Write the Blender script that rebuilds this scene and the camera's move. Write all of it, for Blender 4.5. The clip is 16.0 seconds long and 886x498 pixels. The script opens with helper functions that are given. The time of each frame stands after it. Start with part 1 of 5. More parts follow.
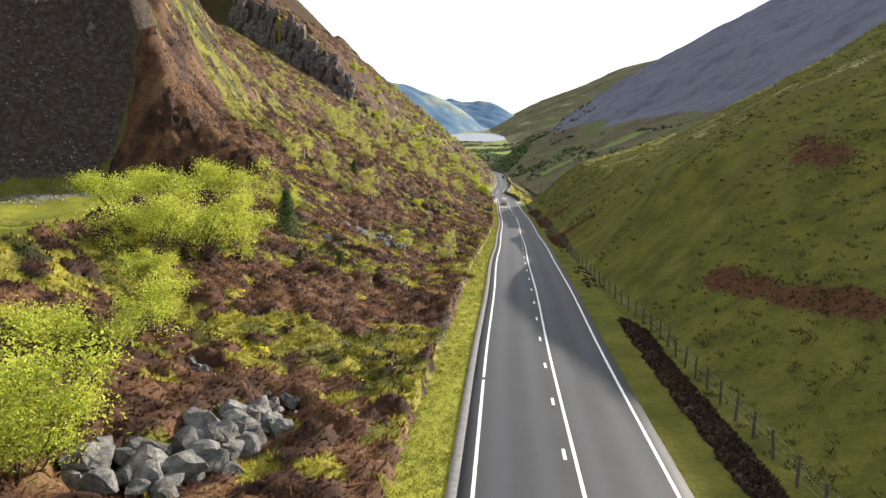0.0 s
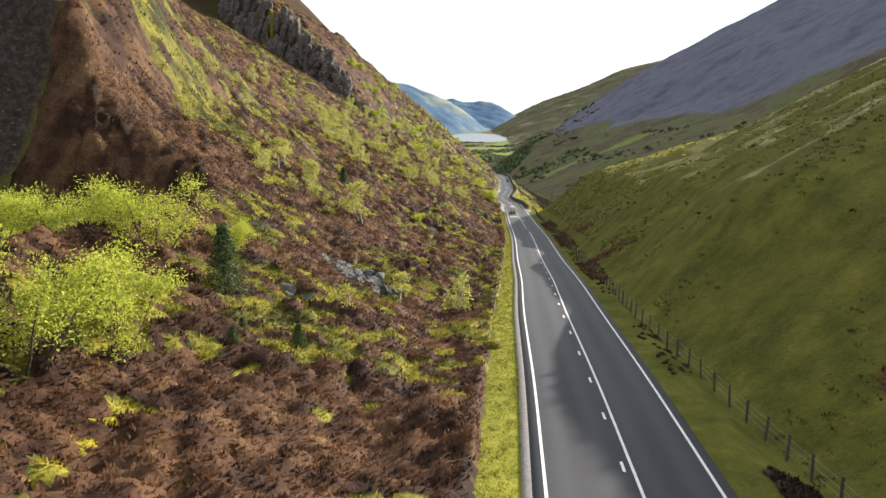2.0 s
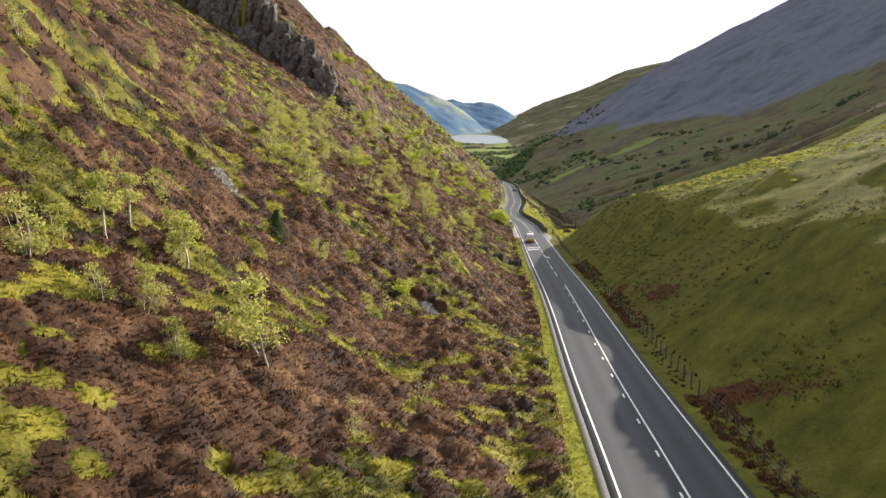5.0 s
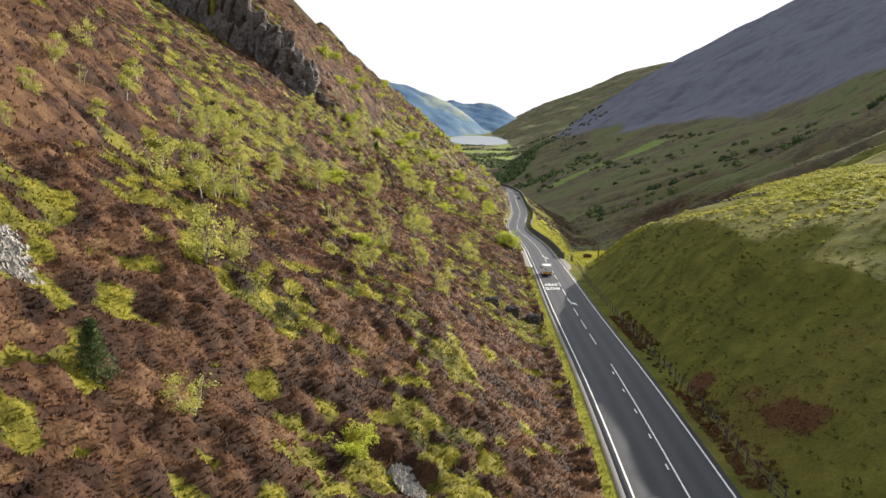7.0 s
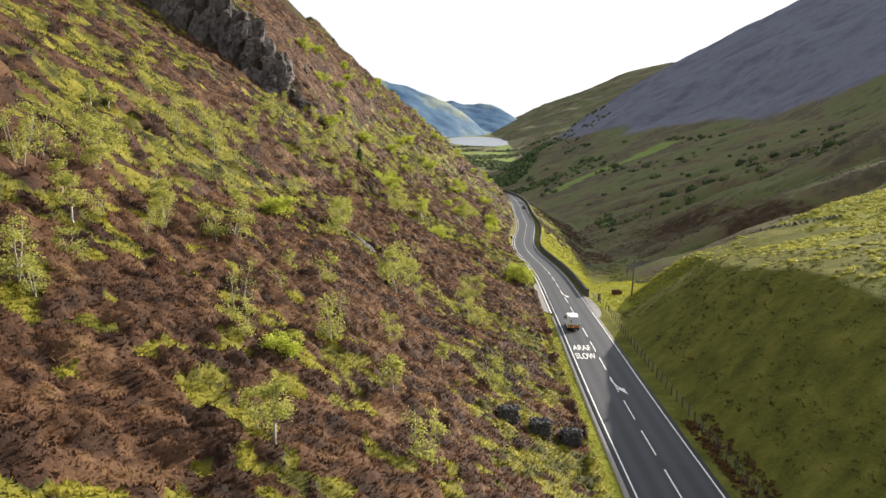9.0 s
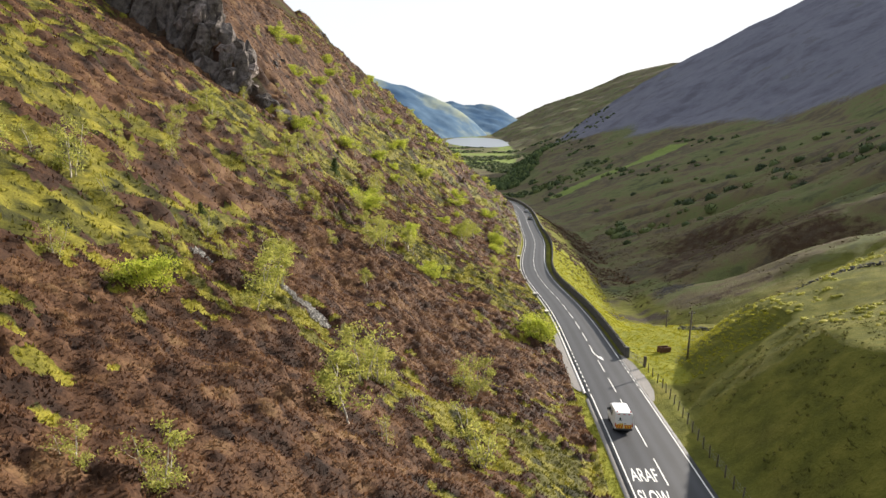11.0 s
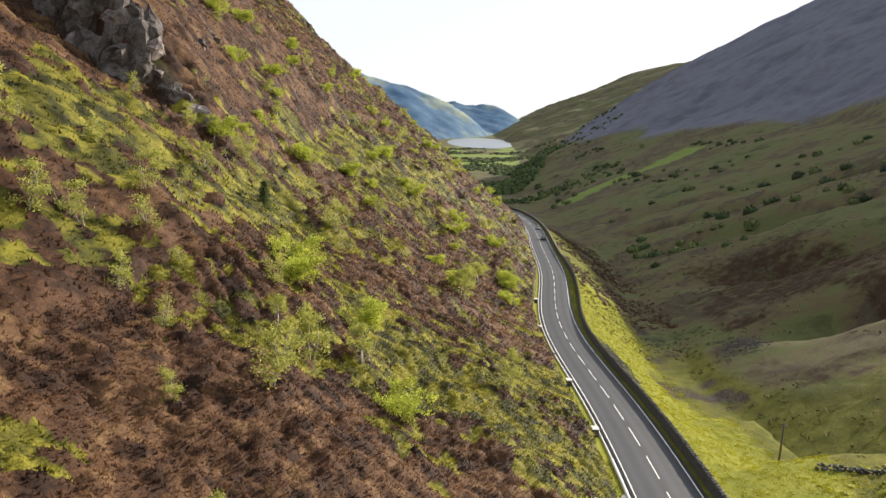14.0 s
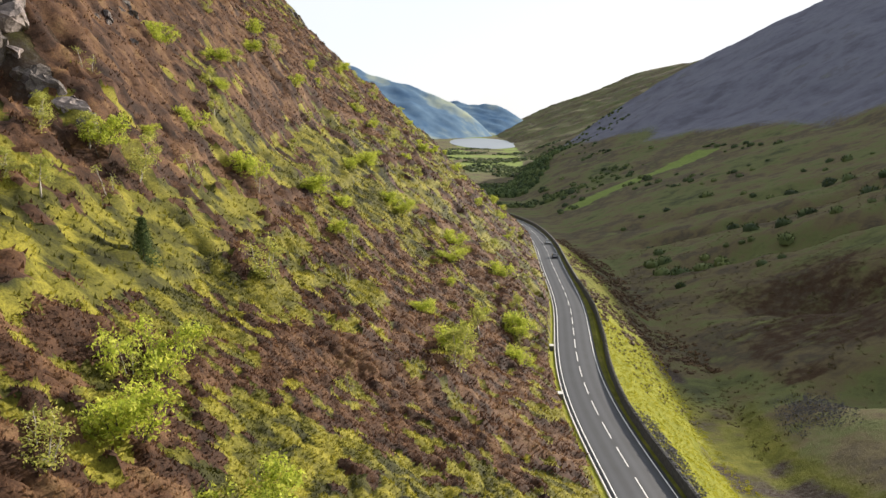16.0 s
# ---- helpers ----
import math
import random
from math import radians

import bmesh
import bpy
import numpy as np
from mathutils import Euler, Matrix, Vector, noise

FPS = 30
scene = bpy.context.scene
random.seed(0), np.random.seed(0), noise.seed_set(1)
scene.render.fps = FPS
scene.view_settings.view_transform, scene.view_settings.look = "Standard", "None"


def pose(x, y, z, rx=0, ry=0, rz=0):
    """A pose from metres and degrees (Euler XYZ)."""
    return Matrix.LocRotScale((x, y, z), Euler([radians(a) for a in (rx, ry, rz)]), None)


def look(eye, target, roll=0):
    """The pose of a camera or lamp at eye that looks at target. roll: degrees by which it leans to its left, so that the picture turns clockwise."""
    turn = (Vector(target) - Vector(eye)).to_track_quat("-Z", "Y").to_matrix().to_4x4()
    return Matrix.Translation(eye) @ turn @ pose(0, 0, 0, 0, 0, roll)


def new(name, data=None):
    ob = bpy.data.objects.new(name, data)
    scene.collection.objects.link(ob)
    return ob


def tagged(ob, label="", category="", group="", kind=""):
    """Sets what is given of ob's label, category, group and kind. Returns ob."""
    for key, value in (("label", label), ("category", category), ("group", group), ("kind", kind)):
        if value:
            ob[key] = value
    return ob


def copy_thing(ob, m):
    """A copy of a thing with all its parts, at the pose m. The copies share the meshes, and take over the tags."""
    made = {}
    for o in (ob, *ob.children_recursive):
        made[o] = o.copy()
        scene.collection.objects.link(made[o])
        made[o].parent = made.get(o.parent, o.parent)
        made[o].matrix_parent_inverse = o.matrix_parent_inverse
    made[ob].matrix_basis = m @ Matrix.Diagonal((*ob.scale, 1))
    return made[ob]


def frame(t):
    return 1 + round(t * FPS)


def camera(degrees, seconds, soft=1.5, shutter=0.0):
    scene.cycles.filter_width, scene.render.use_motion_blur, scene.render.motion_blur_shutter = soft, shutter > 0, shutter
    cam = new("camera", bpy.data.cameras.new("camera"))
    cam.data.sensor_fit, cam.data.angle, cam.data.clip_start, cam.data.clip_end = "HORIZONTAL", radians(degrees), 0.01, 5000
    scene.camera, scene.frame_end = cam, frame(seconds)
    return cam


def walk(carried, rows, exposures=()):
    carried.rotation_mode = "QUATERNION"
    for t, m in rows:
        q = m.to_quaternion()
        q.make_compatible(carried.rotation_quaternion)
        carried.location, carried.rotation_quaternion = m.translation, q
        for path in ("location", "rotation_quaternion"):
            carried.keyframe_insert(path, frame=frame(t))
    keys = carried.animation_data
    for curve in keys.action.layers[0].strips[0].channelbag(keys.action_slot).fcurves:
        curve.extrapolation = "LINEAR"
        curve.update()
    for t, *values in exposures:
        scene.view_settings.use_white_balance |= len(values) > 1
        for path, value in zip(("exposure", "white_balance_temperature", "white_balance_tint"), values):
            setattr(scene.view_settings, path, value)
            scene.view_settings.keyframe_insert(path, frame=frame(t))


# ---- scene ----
# The camera: a drone that flies level down the pass, along the road's left side.
cam = camera(65.0, 16.0)
PATH = [
    (0, (0.25, 0.13, 14.16), (0.22, 98.15, -5.67), -0.28),
    (0.5, (0.03, 4.09, 14.05), (-0.01, 102.11, -5.78), -0.17),
    (1, (-0.19, 9.15, 13.98), (-0.23, 107.16, -5.85), -0.07),
    (1.5, (-0.38, 15.05, 13.94), (-0.43, 113.07, -5.88), 0.02),
    (2, (-0.55, 21.61, 13.93), (-0.59, 119.63, -5.89), 0.10),
    (2.5, (-0.68, 28.67, 13.93), (-0.71, 126.69, -5.87), 0.17),
    (3, (-0.77, 36.12, 13.96), (-0.79, 134.15, -5.83), 0.24),
    (3.5, (-0.83, 43.89, 14.00), (-0.83, 141.92, -5.78), 0.29),
    (4, (-0.84, 51.91, 14.05), (-0.82, 149.94, -5.71), 0.34),
    (5, (-0.74, 68.55, 14.16), (-0.69, 166.59, -5.56), 0.41),
    (6, (-0.49, 85.77, 14.28), (-0.40, 183.82, -5.39), 0.47),
    (6.5, (-0.32, 94.54, 14.34), (-0.21, 192.59, -5.31), 0.49),
    (7, (-0.12, 103.38, 14.39), (0.01, 201.44, -5.23), 0.51),
    (7.5, (0.10, 112.28, 14.44), (0.25, 210.34, -5.16), 0.52),
    (8, (0.34, 121.21, 14.48), (0.50, 219.27, -5.10), 0.54),
    (8.5, (0.59, 130.15, 14.51), (0.77, 228.22, -5.05), 0.55),
    (9, (0.85, 139.09, 14.53), (1.04, 237.16, -5.00), 0.56),
    (10, (1.39, 156.90, 14.54), (1.59, 254.98, -4.95), 0.59),
    (11, (1.93, 174.56, 14.51), (2.12, 272.65, -4.95), 0.62),
    (11.5, (2.21, 183.34, 14.49), (2.37, 281.43, -4.96), 0.64),
    (12, (2.48, 192.10, 14.45), (2.62, 290.19, -4.99), 0.67),
    (12.5, (2.75, 200.83, 14.41), (2.87, 298.93, -5.02), 0.70),
    (13, (3.04, 209.57, 14.36), (3.12, 307.67, -5.07), 0.73),
    (13.5, (3.33, 218.33, 14.31), (3.37, 316.42, -5.12), 0.77),
    (14, (3.65, 227.10, 14.25), (3.64, 325.20, -5.18), 0.81),
    (14.5, (4.01, 235.90, 14.20), (3.93, 334.00, -5.24), 0.86),
    (15, (4.40, 244.72, 14.14), (4.26, 342.81, -5.31), 0.92),
    (15.5, (4.86, 253.50, 14.09), (4.64, 351.59, -5.37), 0.99),
    (16, (5.40, 262.20, 14.06), (5.08, 360.28, -5.43), 1.07),
]
walk(cam, [(t, look(eye, target, roll)) for t, eye, target, roll in PATH], [(0, 1.24), (3.5, 1.12), (9, 1.04), (16, 0.95)])

# ---- light ----
SUN_AZ, SUN_EL = 48.0, 18.5          # degrees to the right of the road's run (+y), above the horizon
world = bpy.data.worlds.new("world")
scene.world = world
world.use_nodes = True
wn = world.node_tree
sky = wn.nodes.new("ShaderNodeTexSky")
sky.sky_type, sky.sun_disc = "NISHITA", False
sky.sun_elevation, sky.sun_rotation = radians(SUN_EL), radians(SUN_AZ)
sky.altitude, sky.air_density, sky.dust_density, sky.ozone_density = 200, 1.0, 1.5, 1.0
wn.nodes["Background"].inputs["Strength"].default_value = 0.087
veil = wn.nodes.new("ShaderNodeMix")     # thin bright cloud over most of the sky, with blue showing through
veil.data_type = "RGBA"
drift = wn.nodes.new("ShaderNodeTexNoise")
drift.inputs["Scale"].default_value, drift.inputs["Detail"].default_value = 2.2, 6
thin = wn.nodes.new("ShaderNodeMapRange")
thin.inputs["From Min"].default_value, thin.inputs["From Max"].default_value = 0.3, 0.52
thin.inputs["To Min"].default_value, thin.inputs["To Max"].default_value = 0.75, 0.97
aim = wn.nodes.new("ShaderNodeTexCoord")
wn.links.new(aim.outputs["Generated"], drift.inputs["Vector"])
wn.links.new(drift.outputs["Fac"], thin.inputs["Value"])
wn.links.new(thin.outputs[0], veil.inputs[0])
wn.links.new(sky.outputs[0], veil.inputs[6])
# the cloud glows towards the sun and dims away from it
glow = wn.nodes.new("ShaderNodeVectorMath")
glow.operation = "DOT_PRODUCT"
bright = wn.nodes.new("ShaderNodeValToRGB")
bright.color_ramp.elements[0].position, bright.color_ramp.elements[0].color = 0.0, (0.2, 0.23, 0.29, 1)
bright.color_ramp.elements[1].position, bright.color_ramp.elements[1].color = 0.72, (0.7, 0.72, 0.755, 1)
span = wn.nodes.new("ShaderNodeMapRange")
span.inputs["From Min"].default_value = -1.0
lit = wn.nodes.new("ShaderNodeVectorMath")
lit.operation = "SCALE"
lit.inputs["Scale"].default_value = 8.4
wn.links.new(aim.outputs["Generated"], glow.inputs[0])
wn.links.new(glow.outputs["Value"], span.inputs["Value"])
wn.links.new(span.outputs[0], bright.inputs[0])
wn.links.new(bright.outputs[0], lit.inputs[0])
wn.links.new(lit.outputs[0], veil.inputs[7])
wn.links.new(veil.outputs[2], wn.nodes["Background"].inputs["Color"])
sun = new("sun", bpy.data.lights.new("sun", "SUN"))
sun.data.energy, sun.data.angle, sun.data.color = 5.0, radians(0.6), (1.0, 0.9, 0.78)
to_sun = Vector((math.sin(radians(SUN_AZ)) * math.cos(radians(SUN_EL)), math.cos(radians(SUN_AZ)) * math.cos(radians(SUN_EL)), math.sin(radians(SUN_EL))))
glow.inputs[1].default_value = to_sun
sun.matrix_world = look(to_sun * 300 + Vector((0, 200, 0)), Vector((0, 200, 0)))

# ---- materials ----


def material(name, rough=0.9, spec=0.3):
    m = bpy.data.materials.new(name)
    m.use_nodes = True
    b = m.node_tree.nodes["Principled BSDF"]
    b.inputs["Roughness"].default_value = rough
    b.inputs["Specular IOR Level"].default_value = spec
    return m, m.node_tree, b


def coords(nt, scale=1.0):
    g = nt.nodes.new("ShaderNodeNewGeometry")
    if scale == 1.0:
        return g.outputs["Position"]
    v = nt.nodes.new("ShaderNodeVectorMath")
    v.operation = "SCALE"
    v.inputs["Scale"].default_value = scale
    nt.links.new(g.outputs["Position"], v.inputs[0])
    return v.outputs[0]


def noise_node(nt, vec, scale, detail=4.0, rough=0.55, distort=0.0):
    n = nt.nodes.new("ShaderNodeTexNoise")
    n.inputs["Scale"].default_value, n.inputs["Detail"].default_value = scale, detail
    n.inputs["Roughness"].default_value, n.inputs["Distortion"].default_value = rough, distort
    if vec is not None:
        nt.links.new(vec, n.inputs["Vector"])
    return n.outputs["Fac"]


def ramp(nt, fac, stops):
    r = nt.nodes.new("ShaderNodeValToRGB")
    els = r.color_ramp.elements
    while len(els) < len(stops):
        els.new(0.5)
    for e, (p, c) in zip(els, stops):
        e.position = p
        e.color = (*c, 1) if len(c) == 3 else c
    nt.links.new(fac, r.inputs[0])
    return r.outputs[0]


def mix(nt, fac, a, b, mode="MIX"):
    m = nt.nodes.new("ShaderNodeMix")
    m.data_type, m.blend_type = "RGBA", mode
    for sock, v in ((m.inputs[0], fac), (m.inputs[6], a), (m.inputs[7], b)):
        if isinstance(v, (int, float)):
            sock.default_value = v
        elif isinstance(v, tuple):
            sock.default_value = (*v, 1)
        else:
            nt.links.new(v, sock)
    return m.outputs[2]


def maths(nt, op, a, b=None, clamp=False):
    m = nt.nodes.new("ShaderNodeMath")
    m.operation, m.use_clamp = op, clamp
    for sock, v in zip(m.inputs, (a, b)):
        if v is None:
            continue
        if isinstance(v, (int, float)):
            sock.default_value = v
        else:
            nt.links.new(v, sock)
    return m.outputs[0]


def step(nt, v, lo, hi):
    r = nt.nodes.new("ShaderNodeMapRange")
    r.interpolation_type = "SMOOTHSTEP"
    r.inputs["From Min"].default_value, r.inputs["From Max"].default_value = lo, hi
    nt.links.new(v, r.inputs["Value"])
    return r.outputs[0]


def bump(nt, b, height, strength=0.5, dist=0.05):
    n = nt.nodes.new("ShaderNodeBump")
    n.inputs["Strength"].default_value, n.inputs["Distance"].default_value = strength, dist
    nt.links.new(height, n.inputs["Height"])
    nt.links.new(n.outputs[0], b.inputs["Normal"])


def attr(nt, name):
    a = nt.nodes.new("ShaderNodeAttribute")
    a.attribute_name = name
    return a.outputs["Fac"]


def island(nt):
    return nt.nodes.new("ShaderNodeNewGeometry").outputs["Random Per Island"]


def per_object(nt):
    return nt.nodes.new("ShaderNodeObjectInfo").outputs["Random"]


def mottled(name, a, b, scale=8.0, rough=0.85, spec=0.3, bumps=0.4, dist=0.02, vary=0.0):
    """Two tones broken up at two scales, with fine relief."""
    m, nt, bs = material(name, rough, spec)
    p = coords(nt)
    big, fine = noise_node(nt, p, scale, 5, 0.65), noise_node(nt, p, scale * 7, 3, 0.7)
    f = maths(nt, "ADD", maths(nt, "MULTIPLY", big, 0.65), maths(nt, "MULTIPLY", fine, 0.35))
    col = ramp(nt, f, [(0.32, a), (0.68, b)])
    if vary:
        v = maths(nt, "ADD", maths(nt, "MULTIPLY", per_object(nt), vary * 2), 1 - vary)
        c = nt.nodes.new("ShaderNodeVectorMath")
        c.operation = "SCALE"
        nt.links.new(col, c.inputs[0])
        nt.links.new(v, c.inputs["Scale"])
        col = c.outputs[0]
    nt.links.new(col, bs.inputs["Base Color"])
    bump(nt, bs, f, bumps, dist)
    return m


def ground_material():
    """Moorland turf: the cover is told by attributes of the sheet (heath, scree, far pasture, lush verge)."""
    m, nt, b = material("moorland", 0.95, 0.05)
    p = coords(nt)
    n_big, n_mid, n_fine = noise_node(nt, p, 0.035, 4, 0.6), noise_node(nt, p, 0.3, 5, 0.65), noise_node(nt, p, 3.5, 4, 0.75)
    turf = ramp(nt, n_mid, [(0.28, (0.05, 0.056, 0.013)), (0.5, (0.125, 0.128, 0.024)), (0.72, (0.23, 0.205, 0.044))])
    dry = ramp(nt, n_fine, [(0.3, (0.085, 0.06, 0.022)), (0.7, (0.2, 0.15, 0.06))])
    turf = mix(nt, maths(nt, "MULTIPLY", step(nt, n_big, 0.52, 0.72), 0.55), turf, dry)
    turf = mix(nt, 0.35, turf, ramp(nt, n_fine, [(0.25, (0.025, 0.03, 0.007)), (0.75, (0.165, 0.165, 0.038))]))
    # dark brown heath ground, with the shade between clumps in its colour
    heath = ramp(nt, n_fine, [(0.3, (0.022, 0.015, 0.011)), (0.7, (0.075, 0.046, 0.028))])
    scree = ramp(nt, noise_node(nt, p, 1.6, 6, 0.8), [(0.3, (0.024, 0.017, 0.013)), (0.5, (0.055, 0.042, 0.034)), (0.62, (0.085, 0.077, 0.071)), (0.8, (0.14, 0.13, 0.122))])
    lush = ramp(nt, n_mid, [(0.3, (0.15, 0.18, 0.02)), (0.7, (0.3, 0.3, 0.035))])
    lush = mix(nt, 0.4, lush, ramp(nt, n_fine, [(0.3, (0.045, 0.055, 0.012)), (0.7, (0.25, 0.22, 0.06))]))
    n_far = noise_node(nt, p, 0.012, 6, 0.65)
    n_far = maths(nt, "ADD", maths(nt, "MULTIPLY", n_far, 0.6), maths(nt, "MULTIPLY", noise_node(nt, p, 0.07, 5, 0.7), 0.4))
    far = ramp(nt, n_far, [(0.36, (0.048, 0.052, 0.03)), (0.45, (0.115, 0.128, 0.052)), (0.51, (0.125, 0.105, 0.058)), (0.56, (0.075, 0.062, 0.046)), (0.64, (0.15, 0.162, 0.062))])
    # fell rock, its colour lifted to pale blue-grey to stand in for haze
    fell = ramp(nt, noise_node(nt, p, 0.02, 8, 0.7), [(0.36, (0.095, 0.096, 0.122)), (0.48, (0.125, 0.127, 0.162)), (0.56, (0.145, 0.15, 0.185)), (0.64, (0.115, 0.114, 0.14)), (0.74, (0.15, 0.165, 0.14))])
    heath = mix(nt, attr(nt, "green"), heath, ramp(nt, n_fine, [(0.3, (0.022, 0.026, 0.01)), (0.7, (0.08, 0.08, 0.022))]))
    col = turf
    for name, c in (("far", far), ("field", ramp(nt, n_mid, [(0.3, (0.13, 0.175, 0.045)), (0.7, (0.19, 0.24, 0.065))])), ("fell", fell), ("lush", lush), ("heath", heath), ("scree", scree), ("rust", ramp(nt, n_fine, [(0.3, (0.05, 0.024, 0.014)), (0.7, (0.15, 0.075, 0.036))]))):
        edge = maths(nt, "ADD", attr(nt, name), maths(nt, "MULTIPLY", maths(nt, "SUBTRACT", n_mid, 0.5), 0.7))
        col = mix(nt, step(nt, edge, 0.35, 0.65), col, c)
    nt.links.new(col, b.inputs["Base Color"])
    bump(nt, b, maths(nt, "ADD", n_fine, maths(nt, "MULTIPLY", n_mid, 2.0)), 0.7, 0.25)
    return m


GROUND = ground_material()


def leafy(name, stops, patch=0.18, spread=0.3, through_light=0.3, clumps=1.1, fine=0.0, toned=False):
    """Small foliage: hue by drifting patches, every spray a little different; light shines through the leaves."""
    m, nt, b = material(name, 0.75, 0.2)
    f = attr(nt, "tone") if toned else island(nt)
    if patch:
        # drifts, then single clumps, then single sprays
        clump = noise_node(nt, coords(nt), clumps, 3, 0.6, 0.4)
        drift = maths(nt, "ADD", maths(nt, "MULTIPLY", noise_node(nt, coords(nt), patch, 5, 0.7), 0.5), maths(nt, "MULTIPLY", clump, 0.5))
        drift = maths(nt, "ADD", maths(nt, "MULTIPLY", maths(nt, "SUBTRACT", drift, 0.5), 1.8), 0.51)
        f = maths(nt, "ADD", maths(nt, "MULTIPLY", drift, 1 - spread), maths(nt, "MULTIPLY", f, spread))
    col = ramp(nt, f, stops)
    if fine:
        # twigs and tufts too small to be sprays of their own
        tuft = noise_node(nt, coords(nt), fine, 4, 0.7)
        # low end darkens the gaps: shade between tufts put into the colour
        col = mix(nt, 1.0, col, ramp(nt, tuft, [(0.3, (0.45, 0.43, 0.41)), (0.52, (0.97, 0.97, 0.97)), (0.72, (1.4, 1.38, 1.33))]), "MULTIPLY")
        bump(nt, b, tuft, 0.9, 0.5 / fine)
    nt.links.new(col, b.inputs["Base Color"])
    if through_light:
        t, both = nt.nodes.new("ShaderNodeBsdfTranslucent"), nt.nodes.new("ShaderNodeMixShader")
        nt.links.new(col, t.inputs["Color"])
        both.inputs[0].default_value = through_light
        nt.links.new(b.outputs[0], both.inputs[1])
        nt.links.new(t.outputs[0], both.inputs[2])
        nt.links.new(both.outputs[0], nt.nodes["Material Output"].inputs["Surface"])
    return m


HEATHER = leafy("heather", [(0.2, (0.022, 0.011, 0.007)), (0.38, (0.062, 0.031, 0.018)), (0.52, (0.118, 0.06, 0.032)), (0.66, (0.18, 0.098, 0.05)), (0.82, (0.26, 0.16, 0.075))], 0.25, 0.4, 0.38, 0.7, 6.0, True)
BILBERRY = leafy("bilberry", [(0.2, (0.017, 0.018, 0.005)), (0.38, (0.062, 0.063, 0.01)), (0.53, (0.137, 0.131, 0.017)), (0.68, (0.24, 0.22, 0.027)), (0.85, (0.36, 0.32, 0.04))], 0.35, 0.5, 0.35, 0.8, 6.0, True)
GORSE = leafy("gorse", [(0.25, (0.12, 0.12, 0.015)), (0.5, (0.36, 0.32, 0.02)), (0.75, (0.62, 0.5, 0.03))], 0.5, 0.4, 0.3, 1.0, 8.0)
GRASS = leafy("grass_tussock", [(0.25, (0.04, 0.046, 0.014)), (0.5, (0.1, 0.102, 0.026)), (0.75, (0.21, 0.185, 0.065))], 0.1, 0.4, 0.2, 0.6)
BRACKEN = leafy("dead_bracken", [(0.3, (0.06, 0.025, 0.014)), (0.55, (0.15, 0.07, 0.034)), (0.75, (0.25, 0.14, 0.065))], 0.4, 0.5, 0.15)
BRAMBLE = leafy("hedge_twigs", [(0.3, (0.022, 0.014, 0.01)), (0.55, (0.055, 0.034, 0.021)), (0.75, (0.1, 0.062, 0.036))], 0.6, 0.5, 0.1)
BIRCH_LEAF = leafy("birch_leaves", [(0.2, (0.18, 0.2, 0.045)), (0.5, (0.37, 0.39, 0.09)), (0.8, (0.56, 0.52, 0.15))], 0.09, 0.45, 0.55)
WILLOW_LEAF = leafy("willow_leaves", [(0.2, (0.22, 0.28, 0.03)), (0.5, (0.42, 0.48, 0.06)), (0.8, (0.62, 0.62, 0.11))], 0.25, 0.6, 0.45)
NEEDLE = leafy("conifer_needles", [(0.2, (0.03, 0.05, 0.02)), (0.5, (0.075, 0.115, 0.04)), (0.8, (0.16, 0.2, 0.07))], 0.5, 0.6, 0.25)
WOODS = leafy("distant_woods", [(0.3, (0.03, 0.045, 0.02)), (0.5, (0.07, 0.1, 0.04)), (0.72, (0.15, 0.18, 0.06))], 0.02, 0.4, 0.2, 0.08)
BARK = mottled("birch_bark", (0.22, 0.2, 0.17), (0.62, 0.58, 0.52), 5.0, 0.85, 0.2, 0.5, 0.01)
DARK_BARK = mottled("dark_bark", (0.05, 0.04, 0.03), (0.16, 0.13, 0.1), 6.0, 0.9, 0.15, 0.6, 0.02)
STONE = mottled("lichened_stone", (0.02, 0.021, 0.022), (0.23, 0.226, 0.215), 2.6, 0.9, 0.15, 1.0, 0.15, 0.35)
SLATE = mottled("quarry_slate", (0.035, 0.033, 0.036), (0.19, 0.182, 0.19), 1.2, 0.75, 0.35, 0.5, 0.03, 0.4)
WALL_STONE = mottled("wall_stone", (0.035, 0.035, 0.037), (0.15, 0.145, 0.14), 2.2, 0.9, 0.2, 0.8, 0.06, 0.3)
CRAG = mottled("crag_rock", (0.016, 0.013, 0.013), (0.24, 0.21, 0.195), 0.8, 0.9, 0.2, 1.0, 0.5)
PALE_CRAG = mottled("pale_crag_rock", (0.03, 0.025, 0.024), (0.4, 0.34, 0.32), 0.55, 0.9, 0.2, 1.0, 0.5)
CONCRETE = mottled("concrete", (0.42, 0.41, 0.39), (0.7, 0.68, 0.65), 2.0, 0.9, 0.2, 0.3, 0.01)
GRIT = mottled("road_grit", (0.16, 0.155, 0.15), (0.34, 0.32, 0.3), 5.0, 0.95, 0.15, 0.5, 0.02)
TIMBER = mottled("weathered_timber", (0.05, 0.042, 0.035), (0.17, 0.145, 0.12), 9.0, 0.9, 0.2, 0.5, 0.01, 0.2)
IRON = mottled("galvanised_steel", (0.2, 0.205, 0.21), (0.36, 0.365, 0.37), 12.0, 0.5, 0.5, 0.2, 0.004)
RUST = mottled("rusty_steel", (0.05, 0.025, 0.018), (0.17, 0.08, 0.045), 6.0, 0.85, 0.3, 0.4, 0.01)


def plain(name, colour, rough=0.4, metal=0.0, spec=0.5):
    m, nt, b = material(name, rough, spec)
    b.inputs["Base Color"].default_value = (*colour, 1)
    b.inputs["Metallic"].default_value = metal
    return m


